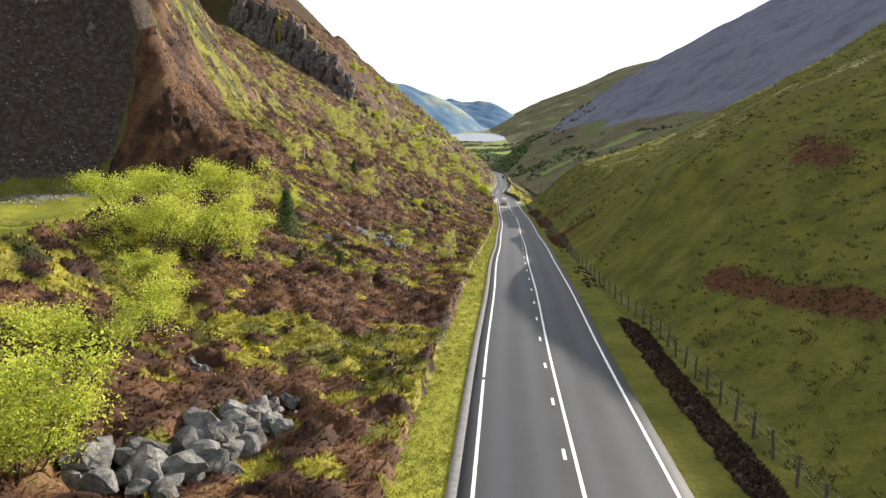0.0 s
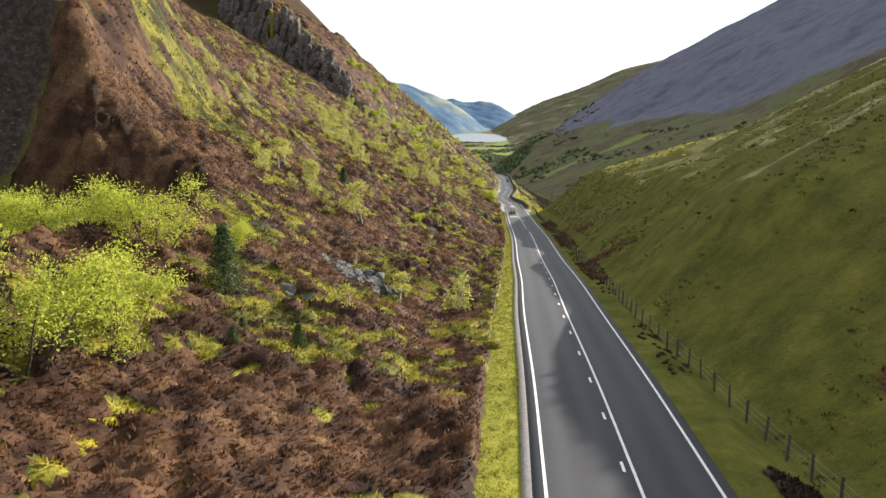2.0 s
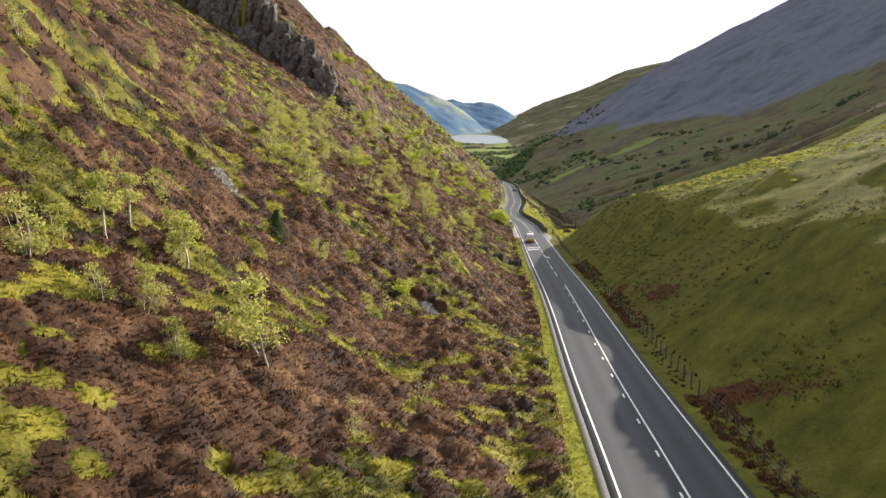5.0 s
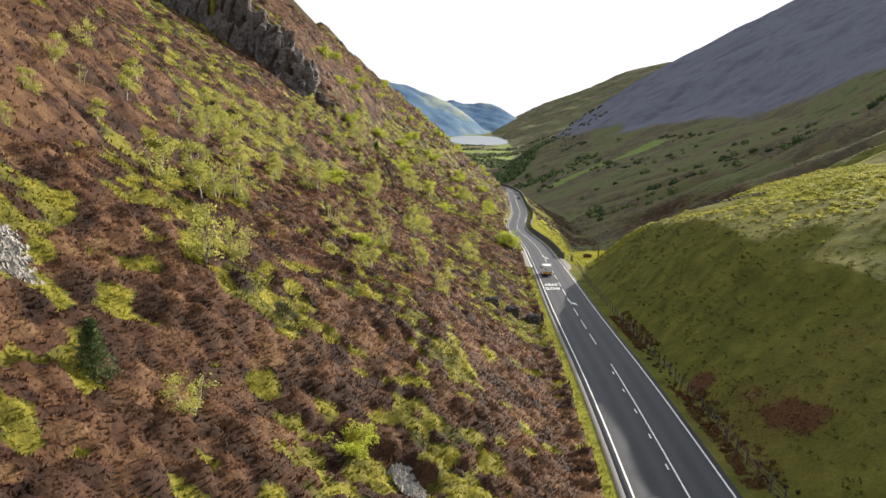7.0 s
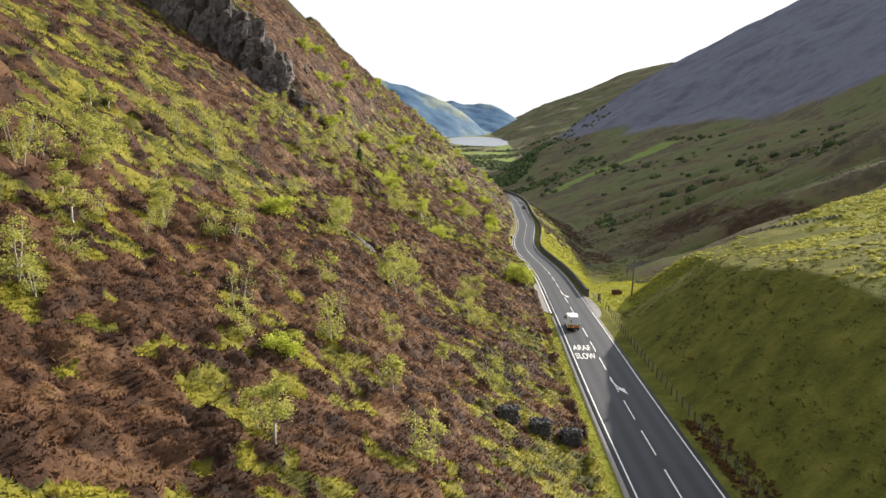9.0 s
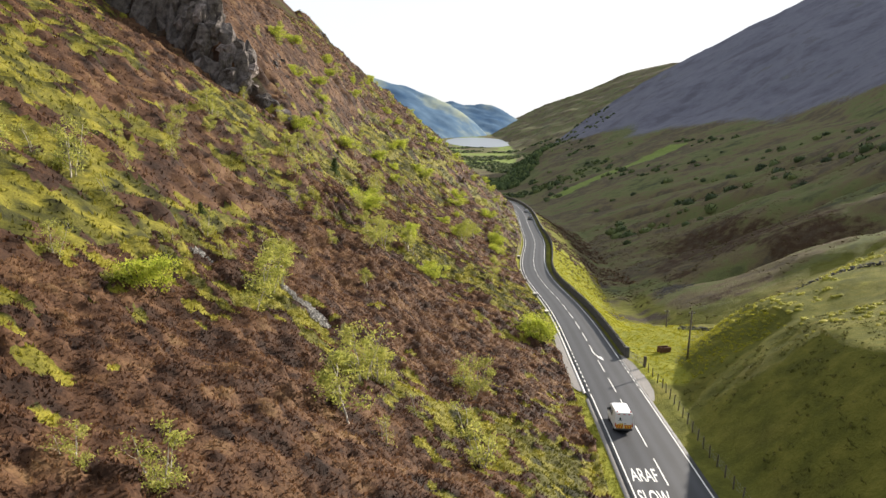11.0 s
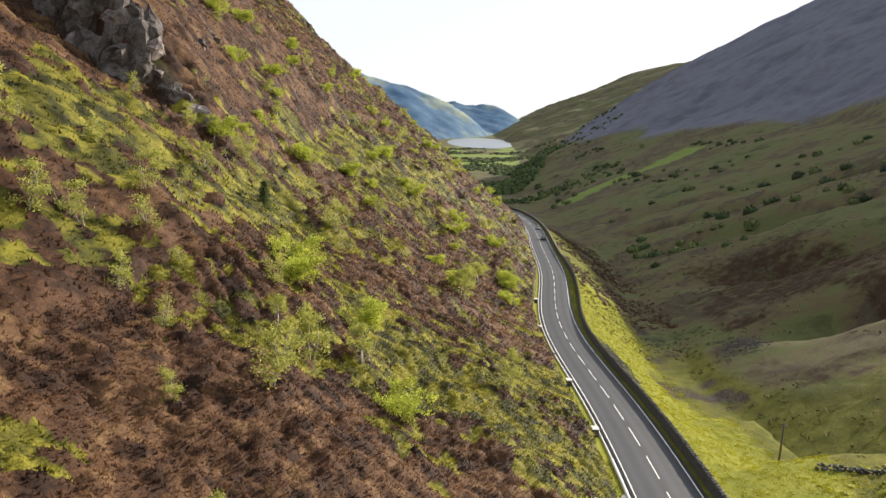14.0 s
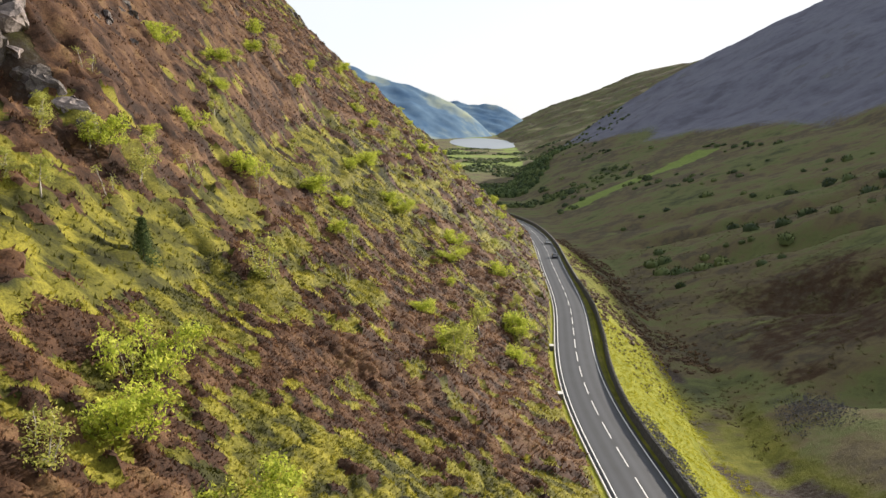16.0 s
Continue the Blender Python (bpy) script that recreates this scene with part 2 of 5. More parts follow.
WHITE_PAINT = mottled("white_van_paint", (0.72, 0.72, 0.71), (0.82, 0.82, 0.82), 0.8, 0.3, 0.5, 0.02, 0.002)
CAR_DARK = mottled("dark_car_paint", (0.012, 0.014, 0.02), (0.03, 0.033, 0.042), 2.0, 0.25, 0.5, 0.02, 0.002)
CAR_SILVER = mottled("silver_car_paint", (0.2, 0.21, 0.22), (0.3, 0.31, 0.32), 2.0, 0.3, 0.5, 0.02, 0.002)
GLASS = plain("tinted_glass", (0.012, 0.014, 0.016), 0.08, 0.0, 0.6)
TYRE = plain("tyre_rubber", (0.018, 0.018, 0.018), 0.85, 0.0, 0.3)
RIM = plain("steel_rim", (0.35, 0.35, 0.36), 0.4, 0.8)
BLACK = plain("black_plastic", (0.022, 0.022, 0.024), 0.6)
RED = plain("red_reflective", (0.5, 0.025, 0.012), 0.45)
YELLOW = plain("yellow_reflective", (0.75, 0.52, 0.04), 0.45)
AMBER = plain("beacon_red", (0.45, 0.05, 0.03), 0.3)
GREEN = plain("dark_green_sign", (0.02, 0.06, 0.045), 0.5)
WATER = plain("lake_water", (0.16, 0.19, 0.22), 0.4, 0.0, 1.0)


def hazed_hill_material():
    """Far hills: the haze of miles of lit air painted in as soft blue and a faint glow."""
    m, nt, b = material("hazed_hills", 1.0, 0.0)
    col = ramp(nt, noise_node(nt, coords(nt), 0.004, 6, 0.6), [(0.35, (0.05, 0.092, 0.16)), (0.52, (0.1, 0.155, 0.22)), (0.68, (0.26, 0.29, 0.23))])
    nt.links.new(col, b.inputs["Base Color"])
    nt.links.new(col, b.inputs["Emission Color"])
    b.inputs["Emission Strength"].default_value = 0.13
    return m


HAZED_HILLS = hazed_hill_material()
FLANK = leafy("hill_pasture", [(0.25, (0.035, 0.034, 0.014)), (0.45, (0.09, 0.08, 0.028)), (0.58, (0.11, 0.078, 0.04)), (0.75, (0.16, 0.145, 0.062))], 0.04, 0.3, 0.15, 0.15)
RUBBLE = mottled("pale_rubble", (0.12, 0.115, 0.105), (0.42, 0.4, 0.37), 1.5, 0.9, 0.15, 0.4, 0.02)

# ---- the lie of the land ----
ROAD = [  # y, x, z of the road's middle
    (-60, -4.0, 8.2), (0, 2.6, 3.35), (20, 4.5, 1.65), (40, 6.26, -0.1), (60, 8.2, -1.8), (80, 9.94, -3.6), (100, 12.0, -5.8), (125, 14.2, -8.6),
    (150, 16.6, -11.2), (175, 18.6, -13.4), (200, 20.3, -15.7), (225, 22.1, -17.9), (250, 24.0, -20.1), (275, 25.7, -22.2), (300, 27.3, -24.3),
    (325, 28.1, -26.6), (350, 28.2, -28.8), (375, 29.4, -30.6), (400, 32.5, -31.9), (425, 36.1, -32.9), (450, 38.4, -33.8), (480, 40.3, -34.7),
    (520, 43.2, -36.0), (560, 44.2, -37.6), (600, 41.5, -39.3), (640, 33.0, -41.0), (670, 24.0, -42.2)]
RY, RX, RZ = (np.array(c, float) for c in zip(*ROAD))


def spline_bends(k, v):
    """Second derivatives of the natural cubic spline through (k, v)."""
    n, h = len(k), np.diff(k)
    a, b = np.eye(n), np.zeros(n)
    for i in range(1, n - 1):
        a[i, i - 1], a[i, i], a[i, i + 1] = h[i - 1], 2 * (h[i - 1] + h[i]), h[i]
        b[i] = 6 * ((v[i + 1] - v[i]) / h[i] - (v[i] - v[i - 1]) / h[i - 1])
    return np.linalg.solve(a, b)


def spline(k, v, m, q):
    q = np.clip(np.asarray(q, float), k[0], k[-1])
    j = np.clip(np.searchsorted(k, q, side="right") - 1, 0, len(k) - 2)
    h = k[j + 1] - k[j]
    t = q - k[j]
    return v[j] + t * ((v[j + 1] - v[j]) / h - h * (2 * m[j] + m[j + 1]) / 6) + t * t * m[j] / 2 + t ** 3 * (m[j + 1] - m[j]) / (6 * h)


BEND_X, BEND_Z = spline_bends(RY, RX), spline_bends(RY, RZ)


def road_x(y):
    return spline(RY, RX, BEND_X, y)


def road_z(y):
    return spline(RY, RZ, BEND_Z, y)


def road_at(y, u, lift=0.0):
    """A place u metres to the right of the road's middle, measured square to it, and the road's heading (degrees from +y to the left)."""
    dx = float(road_x(y + 1) - road_x(y - 1)) / 2
    length = math.hypot(1, dx)
    return Vector((float(road_x(y)) + u / length, y - u * dx / length, float(road_z(y)) + lift)), -math.degrees(math.atan(dx))


def hashed(i, j, seed):
    v = np.sin(i * 127.1 + j * 311.7 + seed * 74.7) * 43758.5453
    return v - np.floor(v)


def value_noise(x, y, seed=0):
    i, j = np.floor(x), np.floor(y)
    f, g = x - i, y - j
    f, g = f * f * (3 - 2 * f), g * g * (3 - 2 * g)
    a, b = hashed(i, j, seed), hashed(i + 1, j, seed)
    c, d = hashed(i, j + 1, seed), hashed(i + 1, j + 1, seed)
    return (a + (b - a) * f) * (1 - g) + (c + (d - c) * f) * g - 0.5


def fbm(x, y, size, octaves=4, seed=0):
    """Rolling relief between about -0.8 and 0.8, its largest waves `size` metres."""
    out, amp = 0, 1.0
    for o in range(octaves):
        out = out + amp * value_noise(x / size * 2 ** o + 17 * o, y / size * 2 ** o - 9 * o, seed + o)
        amp *= 0.5
    return out


def ease(v, lo, hi):
    t = np.clip((v - lo) / (hi - lo), 0, 1)
    return t * t * (3 - 2 * t)


def knots(y, *pairs):
    k, v = zip(*pairs)
    return np.interp(y, k, v)


def soft_min(a, b, w):
    h = np.clip(0.5 + 0.5 * (b - a) / w, 0, 1)
    return b * (1 - h) + a * h - w * h * (1 - h)


def crag_line(x):
    """The y at which the crag's foot crosses the slope."""
    return 336 + 0.28 * np.maximum(-x - 40, 0) + 5 * fbm(x, x * 0 + 3.0, 16, 3, 5)


def crag_step(x, y):
    return ease(y - crag_line(x) + 3 * fbm(x, y, 8, 4, 6), 0, 7)


def left_hill(x, y, u, zr):
    toe = knots(y, (60, 11), (95, 9.5), (150, 7.5), (255, 7.0), (300, 4.6), (400, 3.8), (700, 3.8))
    slope = knots(y, (60, 0.36), (95, 0.42), (150, 0.5), (220, 0.47), (265, 0.52), (300, 0.57), (340, 0.6), (380, 0.67), (430, 0.72), (520, 0.74), (580, 0.79), (670, 0.93))
    curve = knots(y, (90, 0.005), (140, 0.0025), (200, 0.003), (250, 0.0022), (300, 0.0006), (420, 0.0006), (700, 0.0012))
    d = np.maximum(-u - toe, 0)
    d2 = np.minimum(d, 60)
    h = zr + slope * d + curve * d2 * d2 + np.maximum(d - 60, 0) * curve * 60
    h = h + ease(d, 0, 12) * (4.5 * fbm(x, y, 42, 4, 3) + 1.5 * fbm(x, y, 10, 4, 8))
    # the broken crag: the hillside steps up and out across the slope, with a steep face towards the head of the pass
    h = h + crag_step(x, y) * knots(-x, (26, 0), (34, 4), (44, 9), (56, 15), (90, 18)) * (1 - ease(y, 375, 520))
    # the nose at the hill's far end
    nose = np.exp(-(((y - 672) / 14) ** 4)) * np.exp(-(((x + 88) / 10) ** 4))
    h = h + 7 * nose + 7 * np.exp(-(((y - 655) / 22) ** 4)) * np.exp(-(((x + 26) / 15) ** 4))
    top = 70 + 1.0 * np.clip(-x - 82, 0, 70) + 5 * fbm(x, y, 70, 5, 12)
    h = soft_min(h, top, 14)
    h = h + 16 * ease(-x, 30, 52) * ease(y, 72, 88) * (1 - ease(y, 118, 160))
    # the old quarry: a bench cut into the spur, with a steep back wall
    wall = 4.2 + 1.75 * np.maximum(y - knots(x, (-80, 72), (-52, 77), (-42, 84), (-24, 88)) - 4 * fbm(x, y, 18, 3, 21), 0) * (1 + 0.4 * fbm(x, y, 9, 4, 23)) + 0.8 * fbm(x, y, 6, 4, 4)
    wall = wall + 60 * ease(x, -24, -13)
    h = np.where(y < 130, soft_min(h, wall, 2.5), h)
    return h


def right_side(x, y, u, zr):
    # hill beside the road, up to its end over the side valley
    start = knots(y, (20, 11.0), (50, 10.0), (80, 7.0), (110, 6.2), (248, 6.0), (266, 11.0))
    low = knots(y, (20, 0.55), (50, 0.75), (80, 1.0), (130, 1.06), (205, 1.0), (240, 0.82), (264, 0.7))
    d = np.maximum(u - start, 0)
    brow = knots(y, (30, 10), (80, 13), (140, 14), (205, 13.5), (262, 14)) + 3 * fbm(x, y, 30, 3, 37)
    hill = low * np.minimum(d, brow) + knots(y, (30, 0.46), (80, 0.5), (130, 0.53), (180, 0.34), (230, 0.27), (260, 0.25)) * np.clip(d - brow, 0, 60) + 0.4 * np.maximum(d - brow - 60, 0)
    hill = hill + ease(d, 0, 15) * (3.2 * fbm(x, y, 44, 4, 31) + 0.8 * fbm(x, y, 9, 4, 33)) - 2.2 * ease(d, 2, 20) * np.exp(-(((y - 150 - 0.5 * d + 6 * fbm(x, y, 30, 2, 35)) / 9) ** 2))
    dip = -1.3 * ease(u, 5.2, 8.5) * (1 - ease(y, 95, 130)) - 0.4 * ease(u, 5.5, 8) * ease(y, 95, 130)
    end = 266 + 0.5 * np.clip(u - 6, 0, 60) + 7 * fbm(x, y, 40, 3, 41)
    fall = np.maximum(y - end, 0)
    near = zr + dip + np.maximum(hill - 0.3 * fall - 0.005 * fall * fall, -0.8 * ease(fall, 5, 30) - 0.9 * np.maximum(fall - 30, 0)) - 0.7 * np.maximum(y - 306, 0)
    # the side valley, its stream and the great flank beyond
    xf, zf, fw = valley_floor(y)
    e = np.maximum(x - xf - fw, 0)
    steep = knots(y, (400, 0.5), (800, 0.64), (1200, 0.62), (1640, 0.53), (1850, 0.3), (2300, 0.4), (4800, 0.4))
    slow = knots(y, (350, 0.48), (460, 0.46), (650, 0.36), (900, 0.34), (1200, 0.42), (1640, 0.68), (1860, 0.26), (2300, 0.38), (4800, 0.4))
    shoulder = knots(y, (400, 180), (700, 220), (1100, 280), (1640, 260), (2300, 200))
    flank = zf + slow * np.minimum(e, shoulder) + steep * np.maximum(e - shoulder, 0)
    rough = ease(e, 0, 50)
    flank = flank + rough * (knots(y, (300, 5), (900, 11), (1800, 20), (4000, 26)) * ((1 - ease(y, 450, 800)) * fbm(x, y, 55, 4, 51) + ease(y, 450, 800) * fbm(x, y, 170, 5, 52)) + (1 - ease(y, 550, 800)) * (2.6 * fbm(x, y, 30, 4, 53) + 1.2 * fbm(x, y, 9, 3, 54)))
    flank = flank + ease(e, 190, 330) * 8 * (np.abs(fbm(x, y, 170, 3, 57)) - 0.2)
    # side gullies that run down to the stream
    flank = flank - 9.0 * ease(e, 4, 40) * (1 - ease(e, 120, 170)) * (1 - ease(y, 600, 800)) * np.exp(-((np.mod(y + 0.55 * e + 14 * fbm(x, y, 60, 3, 63), 88) - 44) / 13) ** 2)
    flank = soft_min(flank, 330 + 40 * fbm(x, y, 160, 4, 59), 40)
    shelf = zr - 0.9
    fallaway = knots(y, (270, 0.02), (290, 0.22), (312, 0.42), (340, 0.68), (420, 0.72), (640, 0.6))
    bank = shelf - fallaway * np.maximum(u - 6.0, 0)
    terrace = np.where(y < 335, zf + 2.5 + 0.05 * np.maximum(xf - x, 0), zf)
    bank = np.maximum(bank + (1.0 * fbm(x, y, 14, 4, 61) + 0.5 * fbm(x, y, 3, 3, 62)) * ease(u, 7, 12), terrace)
    valley = np.where(x > xf + fw, flank, bank)
    blend = ease(y, 262, 300)
    return np.where(near > valley, near, valley * blend + near * (1 - blend))


def valley_floor(y):
    """The valley stream's x, its height, and half the width of the flat beside it."""
    xf = knots(y, (200, 52), (300, 52), (369, 56), (428, 68), (484, 74), (614, 84), (900, 76), (1310, 44), (1640, 70), (2000, 100), (3000, 150), (4800, 150))
    zf = knots(y, (200, -30), (300, -33.5), (369, -42), (428, -48), (484, -54), (614, -63), (900, -82), (1300, -98), (2000, -106), (2700, -111), (4800, -111))
    fw = knots(y, (300, 1.5), (500, 4), (900, 24), (1310, 48), (1640, 80), (2500, 110), (4800, 120))
    return xf, zf, fw


def far_ground(x, y):
    """The open valley past the near hill: floor, side flanks, and the hills round the lake."""
    xf, zf, fw = valley_floor(y)
    dl = np.maximum(knots(y, (700, 10), (1000, -20), (1500, -40), (2600, -60), (4800, -60)) - x, 0)
    left = zf + 0.34 * dl + ease(dl, 0, 80) * 18 * fbm(x, y, 140, 4, 71)
    return np.minimum(left, 230 + 40 * fbm(x, y, 300, 3, 73))


def ground_z(x, y):
    """Height of the land at (x, y); arrays."""
    x, y = np.asarray(x, float), np.asarray(y, float)
    zr, u = road_z(y), x - road_x(y)
    left, right = left_hill(x, y, u, zr), right_side(x, y, u, zr)
    bed = zr - 0.12 + 0 * x
    verge = 0.18 * fbm(x, y, 2.5, 3, 91) * ease(np.abs(u), 4.2, 5.5)
    z = np.where(u < -5, left, np.where(u > 5, right, bed)) + verge
    k = ease(np.abs(u), 4.3, 6.2)
    z = bed * (1 - k) + z * k
    past = ease(y, 690, 830)
    floor_x, _, floor_w = valley_floor(y)
    z = z * (1 - past) + np.where(x > floor_x + floor_w, right, far_ground(x, y)) * past
    lake = ((x - 150) / 118) ** 2 + ((y - 3130) / 420) ** 2 + 1.2 * fbm(x, y, 120, 3, 95)
    return np.where(y > 2500, np.minimum(z, -108 - 4 * (1 - ease(lake, 0.85, 1.1)) + 400 * ease(lake, 1.0, 1.3)), z)


def green_patch(x, y):
    """Positive where bilberry, gorse and young bracken stand in place of heather."""
    bias = knots(y, (15, -0.3), (24, -0.2), (34, 0.0), (42, -0.1), (50, -0.14), (66, -0.02), (85, 0.04), (100, 0.06), (122, 0.0), (148, -0.28), (175, -0.28), (195, -0.12), (207, -0.05), (225, -0.18), (272, -0.16), (290, 0.02), (320, 0.07), (360, 0.06), (450, 0.0), (600, 0.0))
    # fewer greens high up past y 300: browner heather carries the crags' shade
    bias = bias + 0.1 * ease(road_x(y) - x, 28, 45) - 0.3 * ease(road_x(y) - x, 52, 66) * ease(y, 300, 330)
    bias = bias - 0.6 * ease(-x, 19, 26) * (1 - ease(y, 100, 114))
    streak = fbm(x * 0.8 + y * 0.35, y * 0.8 - x * 0.35, 22, 3, 111)
    return 0.65 * streak + 0.55 * fbm(x, y, 6, 4, 113) + 0.3 * fbm(x, y, 2.2, 2, 115) + bias - 0.06 * (1 - ease(y, 270, 300))


BRACKEN_BANDS = [((21.6, 56), (23.4, 33), 1.0), ((34.4, 69), (34, 53), 1.7), ((19.5, 121), (25, 111), 1.3), ((25, 173), (27, 149), 1.1)]


def covers(x, y, z):
    """What grows where, 0 to 1 each: heath, scree, far pasture, fell, lush grass."""
    u = x - road_x(y)
    verge = knots(y, (60, 6.0), (130, 5.3))
    heath = ease(-u, verge, verge + 0.9) * (1 - ease(y, 700, 900))
    quarry = (1 - ease(x + 5 * fbm(x, y, 9, 3, 137), -43, -36)) * (1 - ease(y, 98, 106)) * ease(z, 5.5, 7)
    bench = (1 - ease(x, -33, -25)) * (1 - ease(z, 5.5, 7)) * (1 - ease(y, 90, 100))
    heath = np.where((bench > 0.5) | (quarry > 0.5), 0.0, heath)
    off = y - crag_line(x)
    crag = ease(off, -5, 1) * (1 - ease(off, 9, 16)) * ease(-x, 30, 40) * (1 - ease(-x, 105, 120)) * 0.9
    crag = np.maximum(crag, ease(-x, 62, 72) * (1 - ease(-x, 96, 110)) * ease(y, 345, 360) * (1 - ease(y, 450, 500)) * 0.8 * ease(fbm(x, y, 14, 3, 109), 0.0, 0.15))
    scree = np.maximum(quarry * (0.95 - 0.5 * ease(z, 34, 44)), crag * (0.55 + 0.9 * fbm(x, y, 8, 3, 107)))
    scree = np.maximum(scree, 0.55 * quarry * ease(fbm(x, y, 7, 3, 139), -0.1, 0.2))
    stones = ease(u, 17, 22) * (1 - ease(x, 60, 66)) * ease(y, 330, 350) * (1 - ease(y, 460, 520)) * (0.35 + 1.2 * fbm(x, y, 12, 3, 105))
    scree = np.maximum(scree, np.clip(stones, 0, 1))
    xf, zf, fw = valley_floor(y)
    far = np.maximum(np.maximum(ease(y, 300, 380) * ease(x - xf, 0, 15), ease(y, 650, 760)), ease(y, 330, 450) * ease(u, 14, 30))
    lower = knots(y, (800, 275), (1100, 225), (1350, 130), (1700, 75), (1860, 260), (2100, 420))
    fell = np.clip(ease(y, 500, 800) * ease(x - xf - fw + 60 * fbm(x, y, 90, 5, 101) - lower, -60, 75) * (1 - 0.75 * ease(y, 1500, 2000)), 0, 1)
    lush = ease(-u, 3.8, 4.2) * (1 - ease(-u, verge - 0.1, verge + 0.7)) * 0.95
    lush = np.maximum(lush, ease(u, 4.5, 5.2) * (1 - ease(u, knots(y, (275, 10), (300, 17)), knots(y, (275, 14), (300, 28)))) * ease(y, 258, 270) * (1 - ease(y, 380, 500)))
    lush = np.maximum(lush, bench * np.clip(0.55 + 0.9 * fbm(x, y, 12, 4, 135), 0, 1))
    # yellow-green shoulder grass; the lush cover also paints in its sunlight
    lush = np.maximum(lush, ease(u, 27, 38) * ease(y, 160, 205) * (1 - ease(y, 300, 310)) * (0.55 + 0.9 * fbm(x, y, 9, 4, 133)))
    along, off = (x - 112) * 0.89 + (y - 903) * 0.456, np.abs((x - 112) * 0.456 - (y - 903) * 0.89)
    field = ease(along, 0, 20) * (1 - ease(along, 175, 195)) * (1 - ease(off, 13, 18))
    field = np.maximum(field, ease(y, 1150, 1300) * (1 - ease(np.abs(x - xf), fw * 0.9, fw * 1.1 + 5)) * ease(fbm(x, y, 130, 3, 131), -0.05, 0.1))
    moor = ease(y, 325, 350) * (1 - ease(y, 470, 560)) * ease(x - xf, 6, 16) * (1 - ease(x - xf, 60, 95)) * ease(fbm(x, y, 38, 4, 141), -0.08, 0.12)
    heath = np.maximum(heath, 0.55 * moor)
    green = np.where((heath > 0.3) & (u < 0), ease(green_patch(x, y), -0.08, 0.08), 0.0)
    rust = np.zeros_like(u)
    for (ax, ay), (bx, by), w in BRACKEN_BANDS:
        ln = math.hypot(bx - ax, by - ay)
        t, o = ((x - ax) * (bx - ax) + (y - ay) * (by - ay)) / ln, ((x - ax) * (by - ay) - (y - ay) * (bx - ax)) / ln
        rust = np.maximum(rust, ease(t, -2, 2) * (1 - ease(t, ln - 2, ln + 2)) * (1 - ease(np.abs(o), 0.6 * w, 1.7 * w)))
    rust = rust * np.clip(0.6 + 1.1 * fbm(x, y, 4, 3, 143), 0, 0.85)
    return {"rust": rust, "green": green, "field": field, "heath": heath, "scree": scree, "far": np.clip(far, 0, 1), "fell": fell, "lush": np.clip(lush, 0, 1)}


def sheet_mesh(name, verts, faces, mat, smooth=True):
    me = bpy.data.meshes.new(name)
    me.vertices.add(len(verts))
    me.vertices.foreach_set("co", np.asarray(verts, np.float32).ravel())
    faces = np.asarray(faces, np.int32)
    n = faces.shape[1]
    me.loops.add(faces.size)
    me.loops.foreach_set("vertex_index", faces.ravel())
    me.polygons.add(len(faces))
    me.polygons.foreach_set("loop_start", np.arange(len(faces), dtype=np.int32) * n)
    me.polygons.foreach_set("loop_total", np.full(len(faces), n, np.int32))
    me.polygons.foreach_set("use_smooth", np.full(len(faces), smooth, bool))
    me.update(calc_edges=True)
    me.validate()
    me.materials.append(mat)
    return me


def stretch(*parts):
    out = []
    for a, b, n in parts:
        out.append(np.linspace(a, b, n, endpoint=False))
    return np.concatenate(out + [np.array([parts[-1][1]])])


def build_ground():
    us = stretch((-1500, -400, 14), (-400, -130, 18), (-130, -70, 44), (-70, -8, 78), (-8, 8, 32), (8, 45, 46), (45, 120, 42), (120, 420, 60), (420, 1000, 66), (1000, 2000, 16))
    ys = stretch((-60, 10, 20), (10, 130, 90), (130, 420, 180), (420, 760, 110), (760, 1500, 90), (1500, 2500, 90), (2500, 4900, 130))
    u, y = np.meshgrid(us, ys)
    x = u + road_x(y)
    z = ground_z(x, y)
    c, r = len(us), len(ys)
    i = (np.arange(r - 1)[:, None] * c + np.arange(c - 1)[None]).ravel()
    me = sheet_mesh("ground", np.stack([x, y, z], -1).reshape(-1, 3), np.stack([i, i + 1, i + c + 1, i + c], 1), GROUND)
    for name, v in covers(x, y, z).items():
        a = me.attributes.new(name, "FLOAT", "POINT")
        a.data.foreach_set("value", v.astype(np.float32).ravel())
    global LAND
    LAND = (us, ys, z)
    return tagged(new("ground", me), "moorland valley ground of turf, heath and scree", "ground", kind="structure")


LAND = None
build_ground()


def ground_at(x, y):
    """Height of the sheet itself under a thing."""
    us, ys, z = LAND
    u = x - float(road_x(y))
    j, i = min(max(int(np.searchsorted(ys, y)) - 1, 0), len(ys) - 2), min(max(int(np.searchsorted(us, u)) - 1, 0), len(us) - 2)
    a, b = (u - us[i]) / (us[i + 1] - us[i]), (y - ys[j]) / (ys[j + 1] - ys[j])
    return float((z[j, i] * (1 - a) + z[j, i + 1] * a) * (1 - b) + (z[j + 1, i] * (1 - a) + z[j + 1, i + 1] * a) * b)


